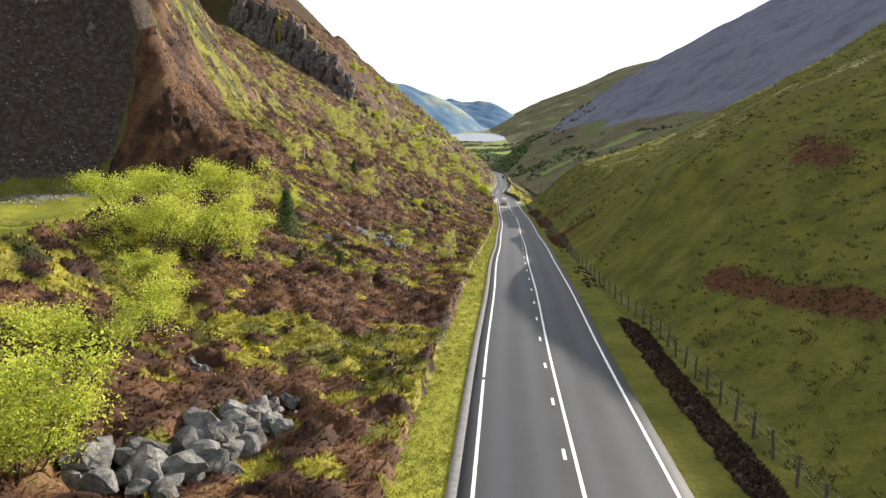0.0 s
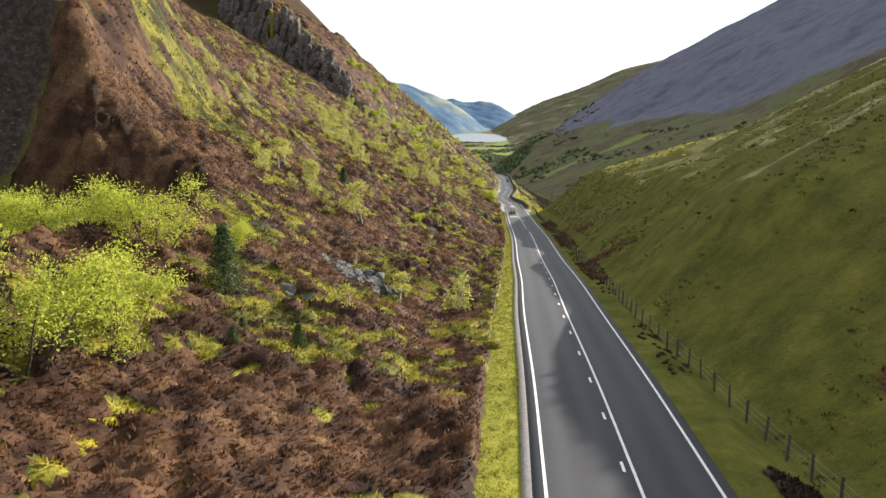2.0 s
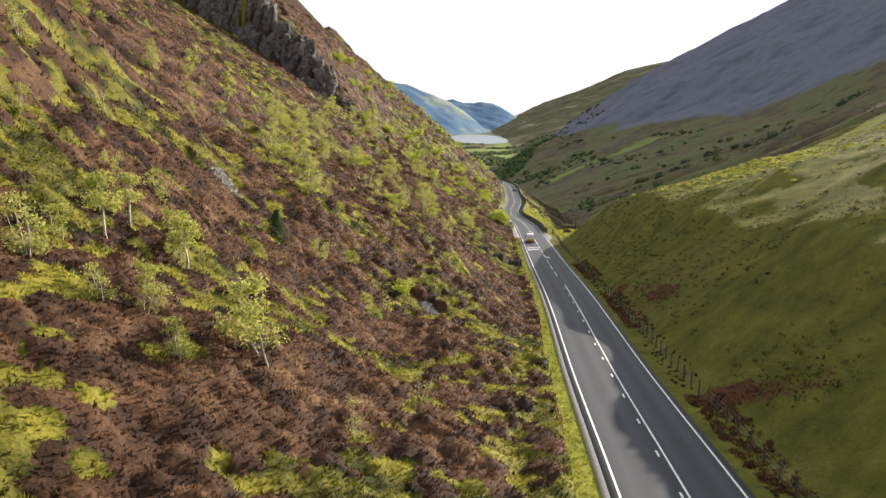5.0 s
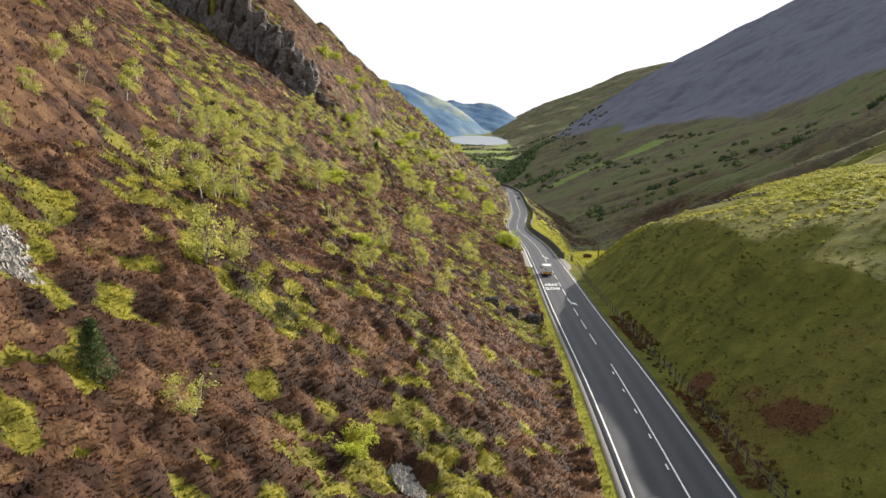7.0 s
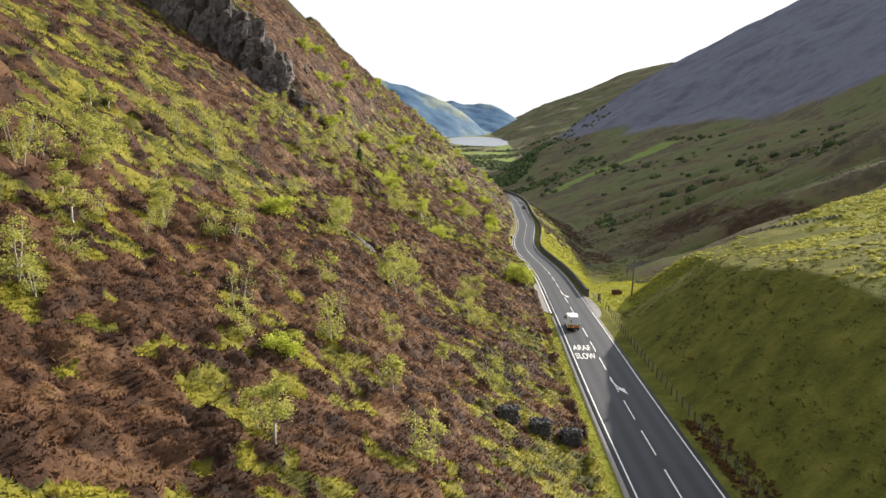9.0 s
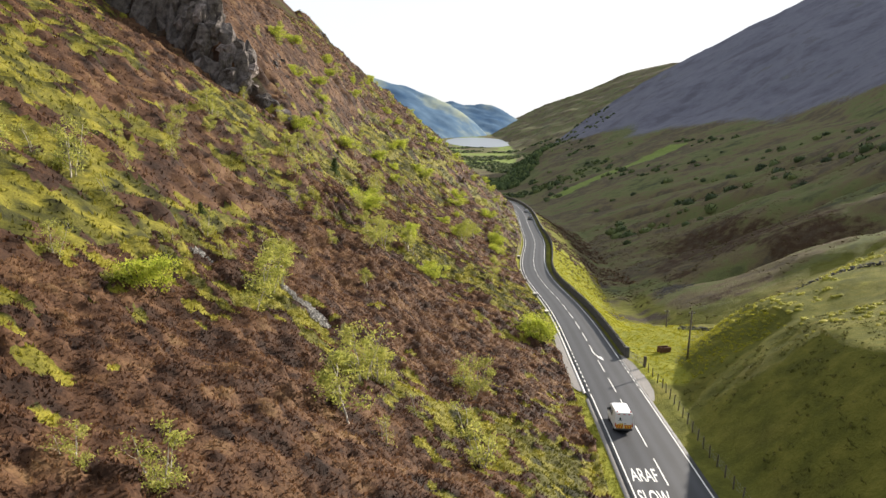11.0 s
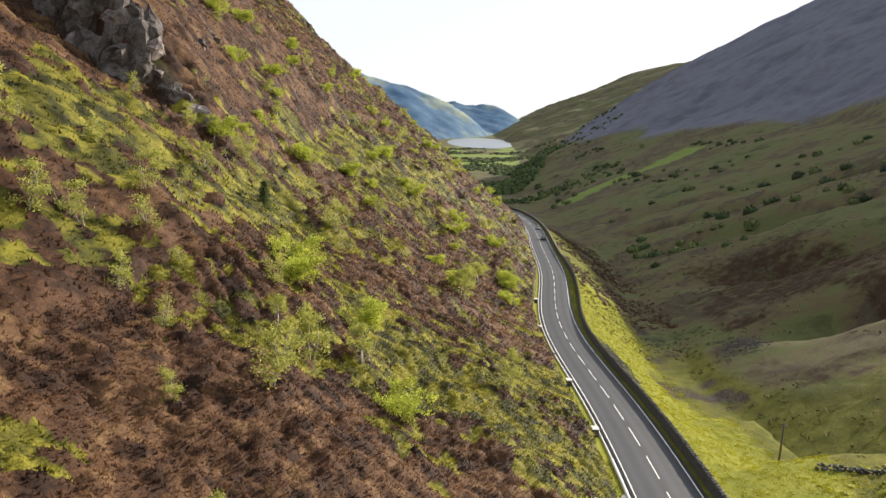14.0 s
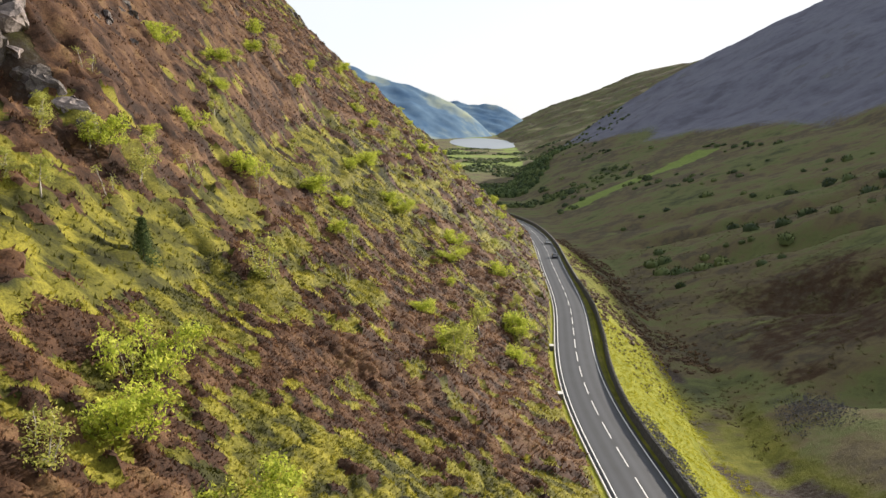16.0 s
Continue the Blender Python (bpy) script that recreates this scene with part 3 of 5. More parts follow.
def far_hills(name, crest, ridge, fall, seed, label):
    """Hills behind the lake, more than three kilometres off."""
    xs, ys = np.linspace(-1700, 1500, 150), np.linspace(ridge - 700, min(ridge + 400, 4960), 70)
    x, y = np.meshgrid(xs, ys)
    z = knots(x, *crest) - fall * np.abs(y - ridge) + 34 * fbm(x, y, 260, 5, seed) + 20 * np.abs(fbm(x, y, 120, 4, seed + 5))
    i = (np.arange(69)[:, None] * 150 + np.arange(149)[None]).ravel()
    me = sheet_mesh(name, np.stack([x, y, z], -1).reshape(-1, 3), np.stack([i, i + 1, i + 151, i + 150], 1), HAZED_HILLS)
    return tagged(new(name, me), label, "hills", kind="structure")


far_hills("backdrop_1", ((-1700, 320), (-620, 245), (-370, 184), (-170, 136), (-74, 96), (50, 50), (150, -20), (260, -125), (1500, -200)), 3950, 0.4, 81, "distant mountain beyond the lake, haze painted blue-grey")
far_hills("backdrop_2", ((-1700, 120), (57, 60), (180, 48), (307, 28), (420, -12), (520, -58), (680, -125), (1500, -200)), 4560, 0.3, 83, "farthest hills, haze painted pale blue")

# ---- road ----


def asphalt():
    m, nt, b = material("asphalt", 0.68, 0.4)
    p = coords(nt)
    grain, blot = noise_node(nt, p, 30, 3, 0.8), noise_node(nt, p, 0.25, 4, 0.6)
    across = attr(nt, "across")
    w = nt.nodes.new("ShaderNodeMath")
    w.operation = "PINGPONG"
    w.inputs[1].default_value = 0.85
    nt.links.new(maths(nt, "ADD", across, 3.4), w.inputs[0])
    track = step(nt, w.outputs[0], 0.15, 0.8)
    base = ramp(nt, maths(nt, "ADD", maths(nt, "MULTIPLY", grain, 0.4), maths(nt, "MULTIPLY", blot, 0.6)), [(0.3, (0.009, 0.011, 0.015)), (0.7, (0.023, 0.026, 0.033))])
    col = mix(nt, maths(nt, "MULTIPLY", track, 0.5), base, (0.042, 0.047, 0.058))
    nt.links.new(col, b.inputs["Base Color"])
    bump(nt, b, grain, 0.5, 0.01)
    return m


ASPHALT = asphalt()
PAINT = mottled("road_paint", (0.55, 0.55, 0.53), (0.85, 0.85, 0.83), 3.0, 0.6, 0.4, 0.2, 0.004)


def ribbon(name, y0, y1, offsets, mat, stepping=2.0, across=False):
    """A strip along the road; offsets: (u, lift) pairs from left to right."""
    n = max(2, int((y1 - y0) / stepping) + 1)
    ys = np.linspace(y0, y1, n)
    dx = (road_x(ys + 1) - road_x(ys - 1)) / 2
    ln = np.hypot(1, dx)
    v = [np.stack([road_x(ys) + u / ln, ys - u * dx / ln, road_z(ys) + h], 1) for u, h in offsets]
    k = len(offsets)
    verts = np.stack(v, 1).reshape(-1, 3)
    i = (np.arange(n - 1)[:, None] * k + np.arange(k - 1)[None]).ravel()
    me = sheet_mesh(name, verts, np.stack([i, i + 1, i + k + 1, i + k], 1), mat)
    if across:
        a = me.attributes.new("across", "FLOAT", "POINT")
        a.data.foreach_set("value", np.tile(np.array([u for u, _ in offsets], np.float32), n))
    return me


road = tagged(new("road", ribbon("road", -60, 669, [(-4.0, -0.3), (-3.95, 0.0), (-3.4, 0.01), (-2.55, 0.03), (-1.7, 0.045), (-0.85, 0.06), (0, 0.07), (0.85, 0.06), (1.7, 0.045), (2.55, 0.03), (3.4, 0.01), (3.9, 0.0), (3.95, -0.3)], ASPHALT, 2.0, True)), "grey asphalt two-lane mountain road with worn wheel tracks", "road", kind="structure")


def crown(u):
    return 0.07 - 0.018 * abs(u) + 0.006


def under(ob, parent):
    ob.parent = parent
    return ob


def line(name, y0, y1, u, width=0.12):
    return under(new(name, ribbon(name, y0, y1, [(u - width / 2, crown(u - width / 2)), (u + width / 2, crown(u + width / 2))], PAINT, 2.0)), road)


line("edge_line", -60, 33.5, -3.4, 0.13)
line("edge_line", 34, 258, -3.4, 0.13)
line("edge_line", 279, 668, -3.4, 0.13)
line("edge_line", -60, 261, 3.4, 0.13)
line("edge_line", 277, 668, 3.4, 0.13)
line("centre_line", -60, 178, 0.28, 0.13)
for k in range(36):
    line("centre_dash", -36.2 + 6 * k, -35.2 + 6 * k, -0.1, 0.13)
for k in range(53):
    line("centre_dash", 187 + 9 * k, 193 + 9 * k, 0.0, 0.13)
for k in range(10):
    line("lay_by_dash", 259 + 2 * k, 260 + 2 * k, -3.4, 0.15)
for k in range(8):
    line("gateway_dash", 262 + 2 * k, 263 + 2 * k, 3.4, 0.13)

# ---- low growth ----


RING = 7
DOME = [(0.0, 0.0, 1.0)] + [(math.cos(a) * r, math.sin(a) * r, z) for r, z, o in ((0.62, 0.78, 0.0), (1.0, 0.3, 0.5), (0.95, -0.35, 0.0)) for a in [2 * math.pi * (k + o) / RING for k in range(RING)]]
DOME_FACES = [(0, 1 + k, 1 + (k + 1) % RING) for k in range(RING)]
DOME_FACES += [f for k in range(RING) for f in ((1 + k, 1 + RING + k, 1 + (k + 1) % RING), (1 + (k + 1) % RING, 1 + RING + k, 1 + RING + (k + 1) % RING))]
DOME_FACES += [f for k in range(RING) for f in ((1 + RING + k, 1 + 2 * RING + (k + 1) % RING, 1 + RING + (k + 1) % RING), (1 + RING + k, 1 + 2 * RING + k, 1 + 2 * RING + (k + 1) % RING))]


def sprays(places, size, tris, height=0.8, leaf=0.2, seed=0, core=0.85):
    """Rounded clumps, joined: a lumpy twiggy core each, wrapped in small leafy sprays."""
    r = np.random.default_rng(seed)
    n = len(places)
    d = r.normal(0, 1, (n, tris, 3))
    d[..., 2] = np.abs(d[..., 2]) + 0.1
    d /= np.linalg.norm(d, axis=-1, keepdims=True)
    shell = r.uniform(0.8, 1.12, (n, tris, 1)) * (core if core else r.uniform(0.5, 1.0, (n, tris, 1)))
    c = d * shell * np.array([1, 1, height])
    along = d * 0.8 + np.array([0, 0, 0.6]) + r.normal(0, 0.35, (n, tris, 3))
    along /= np.linalg.norm(along, axis=-1, keepdims=True)
    side = np.cross(along, d + r.normal(0, 0.6, (n, tris, 3)))
    side /= np.linalg.norm(side, axis=-1, keepdims=True) + 1e-6
    w = r.uniform(0.5, 1.2, (n, tris, 1)) * leaf
    v = np.stack([c - along * w * 0.6 - side * w * 0.36, c - along * w * 0.5 + side * w * 0.36, c + along * w * 1.0], 2)
    v = (v * size[:, None, None, None] + places[:, None, None, :]).reshape(-1, 3)
    f = np.arange(len(v)).reshape(-1, 3)
    if core:
        lump = np.array(DOME)[None] * r.uniform(0.78, 1.14, (n, len(DOME), 1))
        dome = lump * np.array([1, 1, height]) * core
        q = r.uniform(0, 6.28, (n, 1))
        dome = np.stack([dome[..., 0] * np.cos(q) - dome[..., 1] * np.sin(q), dome[..., 0] * np.sin(q) + dome[..., 1] * np.cos(q), dome[..., 2]], -1)
        dv = (dome * size[:, None, None] + places[:, None, :]).reshape(-1, 3)
        df = (np.array(DOME_FACES)[None] + len(DOME) * np.arange(n)[:, None, None] + len(v)).reshape(-1, 3)
        v, f = np.vstack([v, dv]), np.vstack([f, df])
    return v, f


def scatter(n, u0, u1, y0, y1, seed, near=1.0):
    """Random places beside the road, thicker towards it when near > 1."""
    r = np.random.default_rng(seed)
    y = r.uniform(y0, y1, n)
    u = u0 + (u1 - u0) * r.uniform(0, 1, n) ** near
    return u + road_x(y), y


def stuff(name, mat, label, category, x, y, size, tris, seed, height=0.8, leaf=0.2, sink=0.1, core=0.85):
    z = ground_z(x, y)
    s = np.random.default_rng(seed + 1).uniform(size[0], size[1], len(x))
    v, f = sprays(np.stack([x, y, z - sink * s], 1), s, tris, height, leaf, seed + 2, core)
    return tagged(new(name, sheet_mesh(name, v, f, mat, True)), label, category, kind="stuff")


def mounds(x, y, pitch, seed):
    """Rounded clumps that crowd each other: height 0 to 1.2, the clump's own random tone, and its middle."""
    i0, j0 = np.floor(x / pitch), np.floor(y / pitch)
    top, tone, mx, my = (np.zeros_like(x) for _ in range(4))
    for di in (-1, 0, 1):
        for dj in (-1, 0, 1):
            i, j = i0 + di, j0 + dj
            cx, cy = (i + 0.1 + 0.8 * hashed(i, j, seed)) * pitch, (j + 0.1 + 0.8 * hashed(i, j, seed + 1)) * pitch
            r = pitch * (0.55 + 0.5 * hashed(i, j, seed + 2))
            h = (0.45 + 0.75 * hashed(i, j, seed + 3)) * np.sqrt(np.maximum(1 - ((x - cx) ** 2 + (y - cy) ** 2) / (r * r), 0))
            k = h >= top
            top, tone, mx, my = np.where(k, h, top), np.where(k, hashed(i, j, seed + 4), tone), np.where(k, cx, mx), np.where(k, cy, my)
    return top, tone, mx, my


CLEARINGS = [(-10.2, 19.8, 1.6), (-9.0, 21.4, 1.7), (-8.2, 23.4, 1.8), (-7.4, 25.6, 1.7), (-6.9, 28.2, 1.2), (-10.4, 29.2, 1.0), (-10.6, 87.2, 2.2), (-7.4, 86.5, 2.4), (-7.8, 81.4, 2.2),
             (-5.6, 79.2, 1.6), (-8.4, 84, 2.2), (-10.9, 68.6, 1.2), (6.9, 195.2, 2.2), (9.8, 195.6, 2.4), (12.9, 197.0, 2.4), (-13.5, 241.6, 1.5), (-11.4, 240.0, 1.6), (-9.5, 238.6, 1.6), (-20.5, 238, 1.6), (-2, 140.5, 1.8), (-23, 139.5, 2.2)]


def heath_top(x, y, pitch, seed, tall, edge=1.0):
    """The uneven surface of the growth over the ground: z, tone, whether it is green, how far it covers, and its lean."""
    lean_x, lean_y = x + 0.3 * pitch * value_noise(x * 1.7 / pitch, y * 1.7 / pitch, 9), y + 0.3 * pitch * value_noise(x * 1.7 / pitch, y * 1.7 / pitch, 10)
    top, tone, mx, my = mounds(lean_x, lean_y, pitch, seed)
    small = mounds(lean_x + 7.7, lean_y, pitch * 0.42, seed + 9)[0]
    z = ground_z(x, y)
    c = covers(x, y, z)
    cover = c["heath"] * (1 - ease(c["scree"], 0.25, 0.5)) * (1 - ease(c["lush"], 0.3, 0.5))
    green = green_patch(mx, my) + 0.5 * (tone - 0.5) > 0.02
    swell = 0.55 + 0.8 * np.clip(fbm(x, y, 5, 3, 117) + 0.5, 0, 1)
    rise = (tall * np.where(green, 0.8, 1.0) * swell * (0.05 + 0.8 * top + 0.55 * small) + 0.05) * ease(cover, 0.2, 0.8)
    rise = rise * edge
    for cx, cy, r in CLEARINGS:
        rise = rise * (0.12 + 0.88 * ease(np.hypot(x - cx, y - cy), 0.55 * r, 1.15 * r))
    # the growth stands square to the slope
    return x + 0.25 * rise, z + 0.95 * rise - 0.06, tone, green, cover, np.stack([x - mx + 0.3 * pitch, y - my, np.full_like(x, 0.5 * pitch)], -1)


def with_tone(me, tone):
    a = me.attributes.new("tone", "FLOAT", "POINT")
    a.data.foreach_set("value", tone.astype(np.float32))
    return me


def heath(grid, u0, u1, y0, y1, pitch, tall, twigs, twig, seed, what):
    """A close cover over a stretch of hillside: heather, with bilberry and gorse in its green patches, bristling with twigs."""
    r = np.random.default_rng(seed)

    def thin_edge(u, y):
        return 0.02 + 0.98 * ease(y, y0, y0 + 3) * (1 - ease(y, y1 - 3, y1)) * ease(u, u1, u1 + 3) * (1 - ease(u, u0 - (3 if u0 < -40 else 0.3), u0))

    us, ys = np.arange(u0, u1, -grid), np.arange(y0, y1, grid)
    u, y = np.meshgrid(us, ys)
    u, y = u + r.normal(0, grid * 0.2, u.shape), y + r.normal(0, grid * 0.2, u.shape)
    x = u + road_x(y)
    x, z, tone, green, cover, _ = heath_top(x, y, pitch, seed, tall, thin_edge(u, y))
    verts, tone = np.stack([x, y, z], -1).reshape(-1, 3), tone.ravel()
    c, rows = len(us), len(ys)
    i = (np.arange(rows - 1)[:, None] * c + np.arange(c - 1)[None]).ravel()
    quads = np.stack([i + 1, i, i + c, i + c + 1], 1)
    grown = cover.ravel()[quads].max(1) > 0.15
    is_green = green.ravel()[quads].sum(1) >= 2
    ty = r.uniform(y0, y1, twigs)
    tu = r.uniform(u1, u0, twigs)
    tx, tz, ttone, tgreen, tcover, d = heath_top(tu + road_x(ty), ty, pitch, seed, tall, thin_edge(tu, ty))
    d = d / np.linalg.norm(d, axis=-1, keepdims=True)
    along = d * 0.7 + np.array([0, 0, 0.7]) + r.normal(0, 0.3, d.shape)
    along /= np.linalg.norm(along, axis=-1, keepdims=True)
    side = np.cross(along, d + r.normal(0, 0.6, d.shape))
    side /= np.linalg.norm(side, axis=-1, keepdims=True) + 1e-6
    w = r.uniform(0.5, 1.25, (twigs, 1)) * twig
    foot = np.stack([tx, ty, tz - 0.03], -1)
    tri = np.stack([foot - side * w * 0.28, foot + side * w * 0.28, foot + along * w], 1)
    for name, mat, label, of_faces, of_twigs in (("heather", HEATHER, "brown winter heather covering ", grown & ~is_green, (tcover > 0.5) & ~tgreen),
                                                 ("bilberry", BILBERRY, "yellow-green bilberry and gorse on ", grown & is_green, (tcover > 0.5) & tgreen)):
        used, back_to = np.unique(quads[of_faces], return_inverse=True)
        canopy = with_tone(sheet_mesh(name, verts[used], back_to.reshape(-1, 4), mat, True), tone[used])
        tagged(new(name, canopy), label + what, "heath", kind="stuff")
        v = tri[of_twigs].reshape(-1, 3)
        sprigs = with_tone(sheet_mesh(name + "_twigs", v, np.arange(len(v)).reshape(-1, 3), mat, False), np.repeat(ttone[of_twigs], 3))
        tagged(new(name + "_twigs", sprigs), "fine " + label + what, "heath", kind="stuff")


heath(0.28, -5.0, -49, 6, 334, 1.1, 0.8, 390000, 0.25, 11, "the slope above the road")
heath(0.6, -44.5, -125, 60, 424, 1.6, 1.2, 90000, 0.42, 21, "the upper hillside")
heath(0.6, -5.0, -49, 328, 424, 1.5, 1.1, 45000, 0.38, 25, "the slope below the crag")
heath(0.9, -4.9, -125, 416, 705, 2.2, 1.7, 55000, 0.65, 31, "the far hillside")

# the cut bank on the road's right: a twiggy hedge, then rough field
x, y = scatter(1500, 5.9, 7.8, 6, 48, 31)
stuff("hedge", BRAMBLE, "dark brown twiggy hedge beside the road", "hedge", x, y, (0.35, 0.6), 60, 33, 1.3, 0.3, core=0.55)
x, y = scatter(1900, 4.9, 7.4, 76, 205, 35, 1.2)
k = fbm(x, y, 22, 3, 37) > 0.04
stuff("bracken", BRACKEN, "rust-brown dead bracken along the foot of the hill", "bracken", x[k], y[k], (0.2, 0.5), 40, 36, 0.6, 0.3, core=0)
x, y = scatter(420, 5.0, 7.2, 50, 215, 39)
k = fbm(x, y, 14, 3, 37) > 0.0
stuff("bramble", BRAMBLE, "dark brown bramble along the road's foot bank", "bramble", x[k], y[k], (0.25, 0.5), 44, 38, 0.8, 0.3, core=0.4)
for n, ends, width, seed in ((26, ((-9.2, 33), (-13.0, 34.5)), 0.9, 141), (16, ((-9.5, 29.5), (-12, 30.5)), 0.7, 142), (22, ((-4.6, 31), (-5.4, 36.5)), 0.6, 143), (34, ((-6.5, 68), (1.5, 70)), 1.6, 144), (26, ((-3.5, 74), (1.5, 83)), 1.2, 145), (20, ((-13.5, 44), (-11, 47)), 0.9, 146)):
    r = np.random.default_rng(seed)
    t = r.uniform(0, 1, n)
    x, y = ends[0][0] + (ends[1][0] - ends[0][0]) * t + r.normal(0, width, n), ends[0][1] + (ends[1][1] - ends[0][1]) * t + r.normal(0, width, n)
    stuff("gorse", GORSE, "yellow-flowering gorse among the heather", "gorse", x, y, (0.5, 0.95), 130, seed + 5, 0.85, 0.12, core=0.85)


def band(n, ends, width, seed):
    """Places strewn along a straight band on the ground."""
    r = np.random.default_rng(seed)
    (ax, ay), (bx, by) = ends
    t, w = r.uniform(0, 1, n), r.normal(0, width, n)
    ln = math.hypot(bx - ax, by - ay)
    return ax + (bx - ax) * t - (by - ay) / ln * w, ay + (by - ay) * t + (bx - ax) / ln * w


for k, (a, b, width) in enumerate(BRACKEN_BANDS):
    x, y = band(260, (a, b), width * 0.7, 41 + k)
    stuff("bracken", BRACKEN, "rust-brown dead bracken on the hillside", "bracken", x, y, (0.15, 0.35), 30, 51 + k, 0.4, 0.34, core=0.3)
x, y = scatter(11000, 8.6, 75, 10, 262, 51, 1.2)
k = fbm(x, y, 16, 4, 53) > -0.15
stuff("grass", GRASS, "rough olive grass tussocks on the field", "grass", x[k], y[k], (0.22, 0.6), 22, 54, 0.4, 0.28, core=0)
# shoulder tussocks: sunlight is put into their brighter colour
x, y = scatter(7500, 15, 85, 170, 302, 151)
k = (fbm(x, y, 9, 4, 133) > -0.1) & (ease(y, 165, 215) * ease(x - road_x(y), 18, 34) > np.random.default_rng(152).uniform(0, 1, len(x)))
stuff("tussock_grass", leafy("sunlit_tussock", [(0.25, (0.16, 0.165, 0.03)), (0.5, (0.42, 0.41, 0.07)), (0.75, (0.64, 0.58, 0.14))], 0.12, 0.4, 0.3), "yellow-green tussock grass, coloured brighter for the sun on the hill's shoulder", "grass", x[k], y[k], (0.4, 0.95), 26, 153, 0.6, 0.26, core=0.6)
x, y = scatter(7500, -3.95, -6.2, 8, 300, 55)
stuff("grass", leafy("verge_grass", [(0.25, (0.09, 0.105, 0.014)), (0.5, (0.2, 0.2, 0.025)), (0.75, (0.34, 0.3, 0.05))], 0.15, 0.5, 0.25), "yellow-green verge grass beside the road", "grass", x, y, (0.12, 0.25), 12, 56, 0.8, 0.32, core=0)
x, y = scatter(7000, 5.6, 24, 264, 430, 57)
stuff("grass", leafy("bank_grass", [(0.25, (0.22, 0.24, 0.02)), (0.5, (0.38, 0.37, 0.03)), (0.75, (0.52, 0.47, 0.05))], 0.12, 0.5, 0.25), "yellow-green grass on the road embankment", "grass", x, y, (0.25, 0.6), 20, 58, 0.35, 0.28, core=0)

x, y = scatter(260, 14, 80, 30, 262, 161)
k = fbm(x, y, 24, 3, 162) > -0.05
stuff("rushes", BRAMBLE, "dark brown rush and bracken tufts dotted over the hill", "rushes", x[k], y[k], (0.25, 0.75), 34, 163, 0.7, 0.3, core=0)

# woods and hedges of the valley, far off
r = np.random.default_rng(61)
y = r.uniform(1000, 2650, 4200)
xf, zf, fw = valley_floor(y)
x = xf + r.uniform(-1.5, 1.6, 4200) * (fw + 30)
k = fbm(x, y, 110, 3, 62) > 0.14
stuff("woodland", WOODS, "distant green trees and hedges on the valley floor", "wood", x[k], y[k], (3.5, 7), 40, 63, 0.9, 0.3)
x, y = band(560, ((74, 1130), (190, 1480)), 13, 64)
stuff("plantation", NEEDLE, "dark conifer plantation at the foot of the fell", "wood", x, y, (3, 5.5), 40, 65, 1.7, 0.3)
y = r.uniform(480, 1700, 900)
xf, zf, fw = valley_floor(y)
x = xf + fw + r.uniform(12, 200, 900)
k = fbm(x, y, 50, 3, 66) > 0.12
stuff("thicket", WOODS, "scattered dark bushes on the valley flank", "bush", x[k], y[k], (1.6, 5.0), 60, 67, 0.9, 0.25)

x, y = scatter(3600, 7, 42, 385, 660, 171)
k = (fbm(x, y, 16, 4, 172) > -0.12) & (x < valley_floor(y)[0] + 4)
stuff("rough_pasture", FLANK, "brown and olive rough grass below the road wall", "grass", x[k], y[k], (0.5, 1.2), 22, 173, 0.35, 0.28, core=0.4)

# brown growth added on this bank to darken it as if in shade
x, y = scatter(4200, 7, 80, 420, 730, 181)
k = (fbm(x, y, 30, 4, 182) > -0.15) & (x < valley_floor(y)[0] + 6)
stuff("heather", leafy("bank_heather", [(0.25, (0.04, 0.024, 0.016)), (0.5, (0.1, 0.06, 0.034)), (0.75, (0.18, 0.12, 0.06))], 0.25, 0.3, 0.2, 0.7, 4.0), "brown heather and bracken added to darken the shaded bank below the road wall", "heath", x[k], y[k], (0.8, 1.8), 22, 183, 0.55, 0.26, core=0.6)

# rough pasture on the near flank of the side valley
y = r.uniform(300, 640, 6000)
xf, zf, fw = valley_floor(y)
x = xf + fw + r.uniform(0, 1, 6000) ** 1.2 * 150
k = fbm(x, y, 26, 4, 68) > -0.08
stuff("rough_pasture", FLANK, "olive and brown rough pasture on the far hillside", "grass", x[k], y[k], (0.45, 1.2), 20, 69, 0.28, 0.26, core=0)

# ---- building blocks ----


def mesh_from(bm, name, mat, smooth=False):
    me = bpy.data.meshes.new(name)
    bm.to_mesh(me)
    bm.free()
    for p in me.polygons:
        p.use_smooth = smooth
    if isinstance(mat, (list, tuple)):
        for m in mat:
            me.materials.append(m)
    else:
        me.materials.append(mat)
    return me


def part(name, bm, mat, parent, label="", smooth=False, at=None):
    """Links a bmesh as one mesh object under a thing or a part."""
    ob = new(name, mesh_from(bm, name, mat, smooth))
    ob.parent = parent
    if at is not None:
        ob.matrix_local = at
    return tagged(ob, label)


def piece(name, me, parent, at):
    ob = new(name, me)
    ob.parent = parent
    ob.matrix_local = at
    return ob


def empty(name, m, label, category, group=""):
    ob = new(name)
    ob.empty_display_size = 0.2
    ob.matrix_world = m
    return tagged(ob, label, category, group)


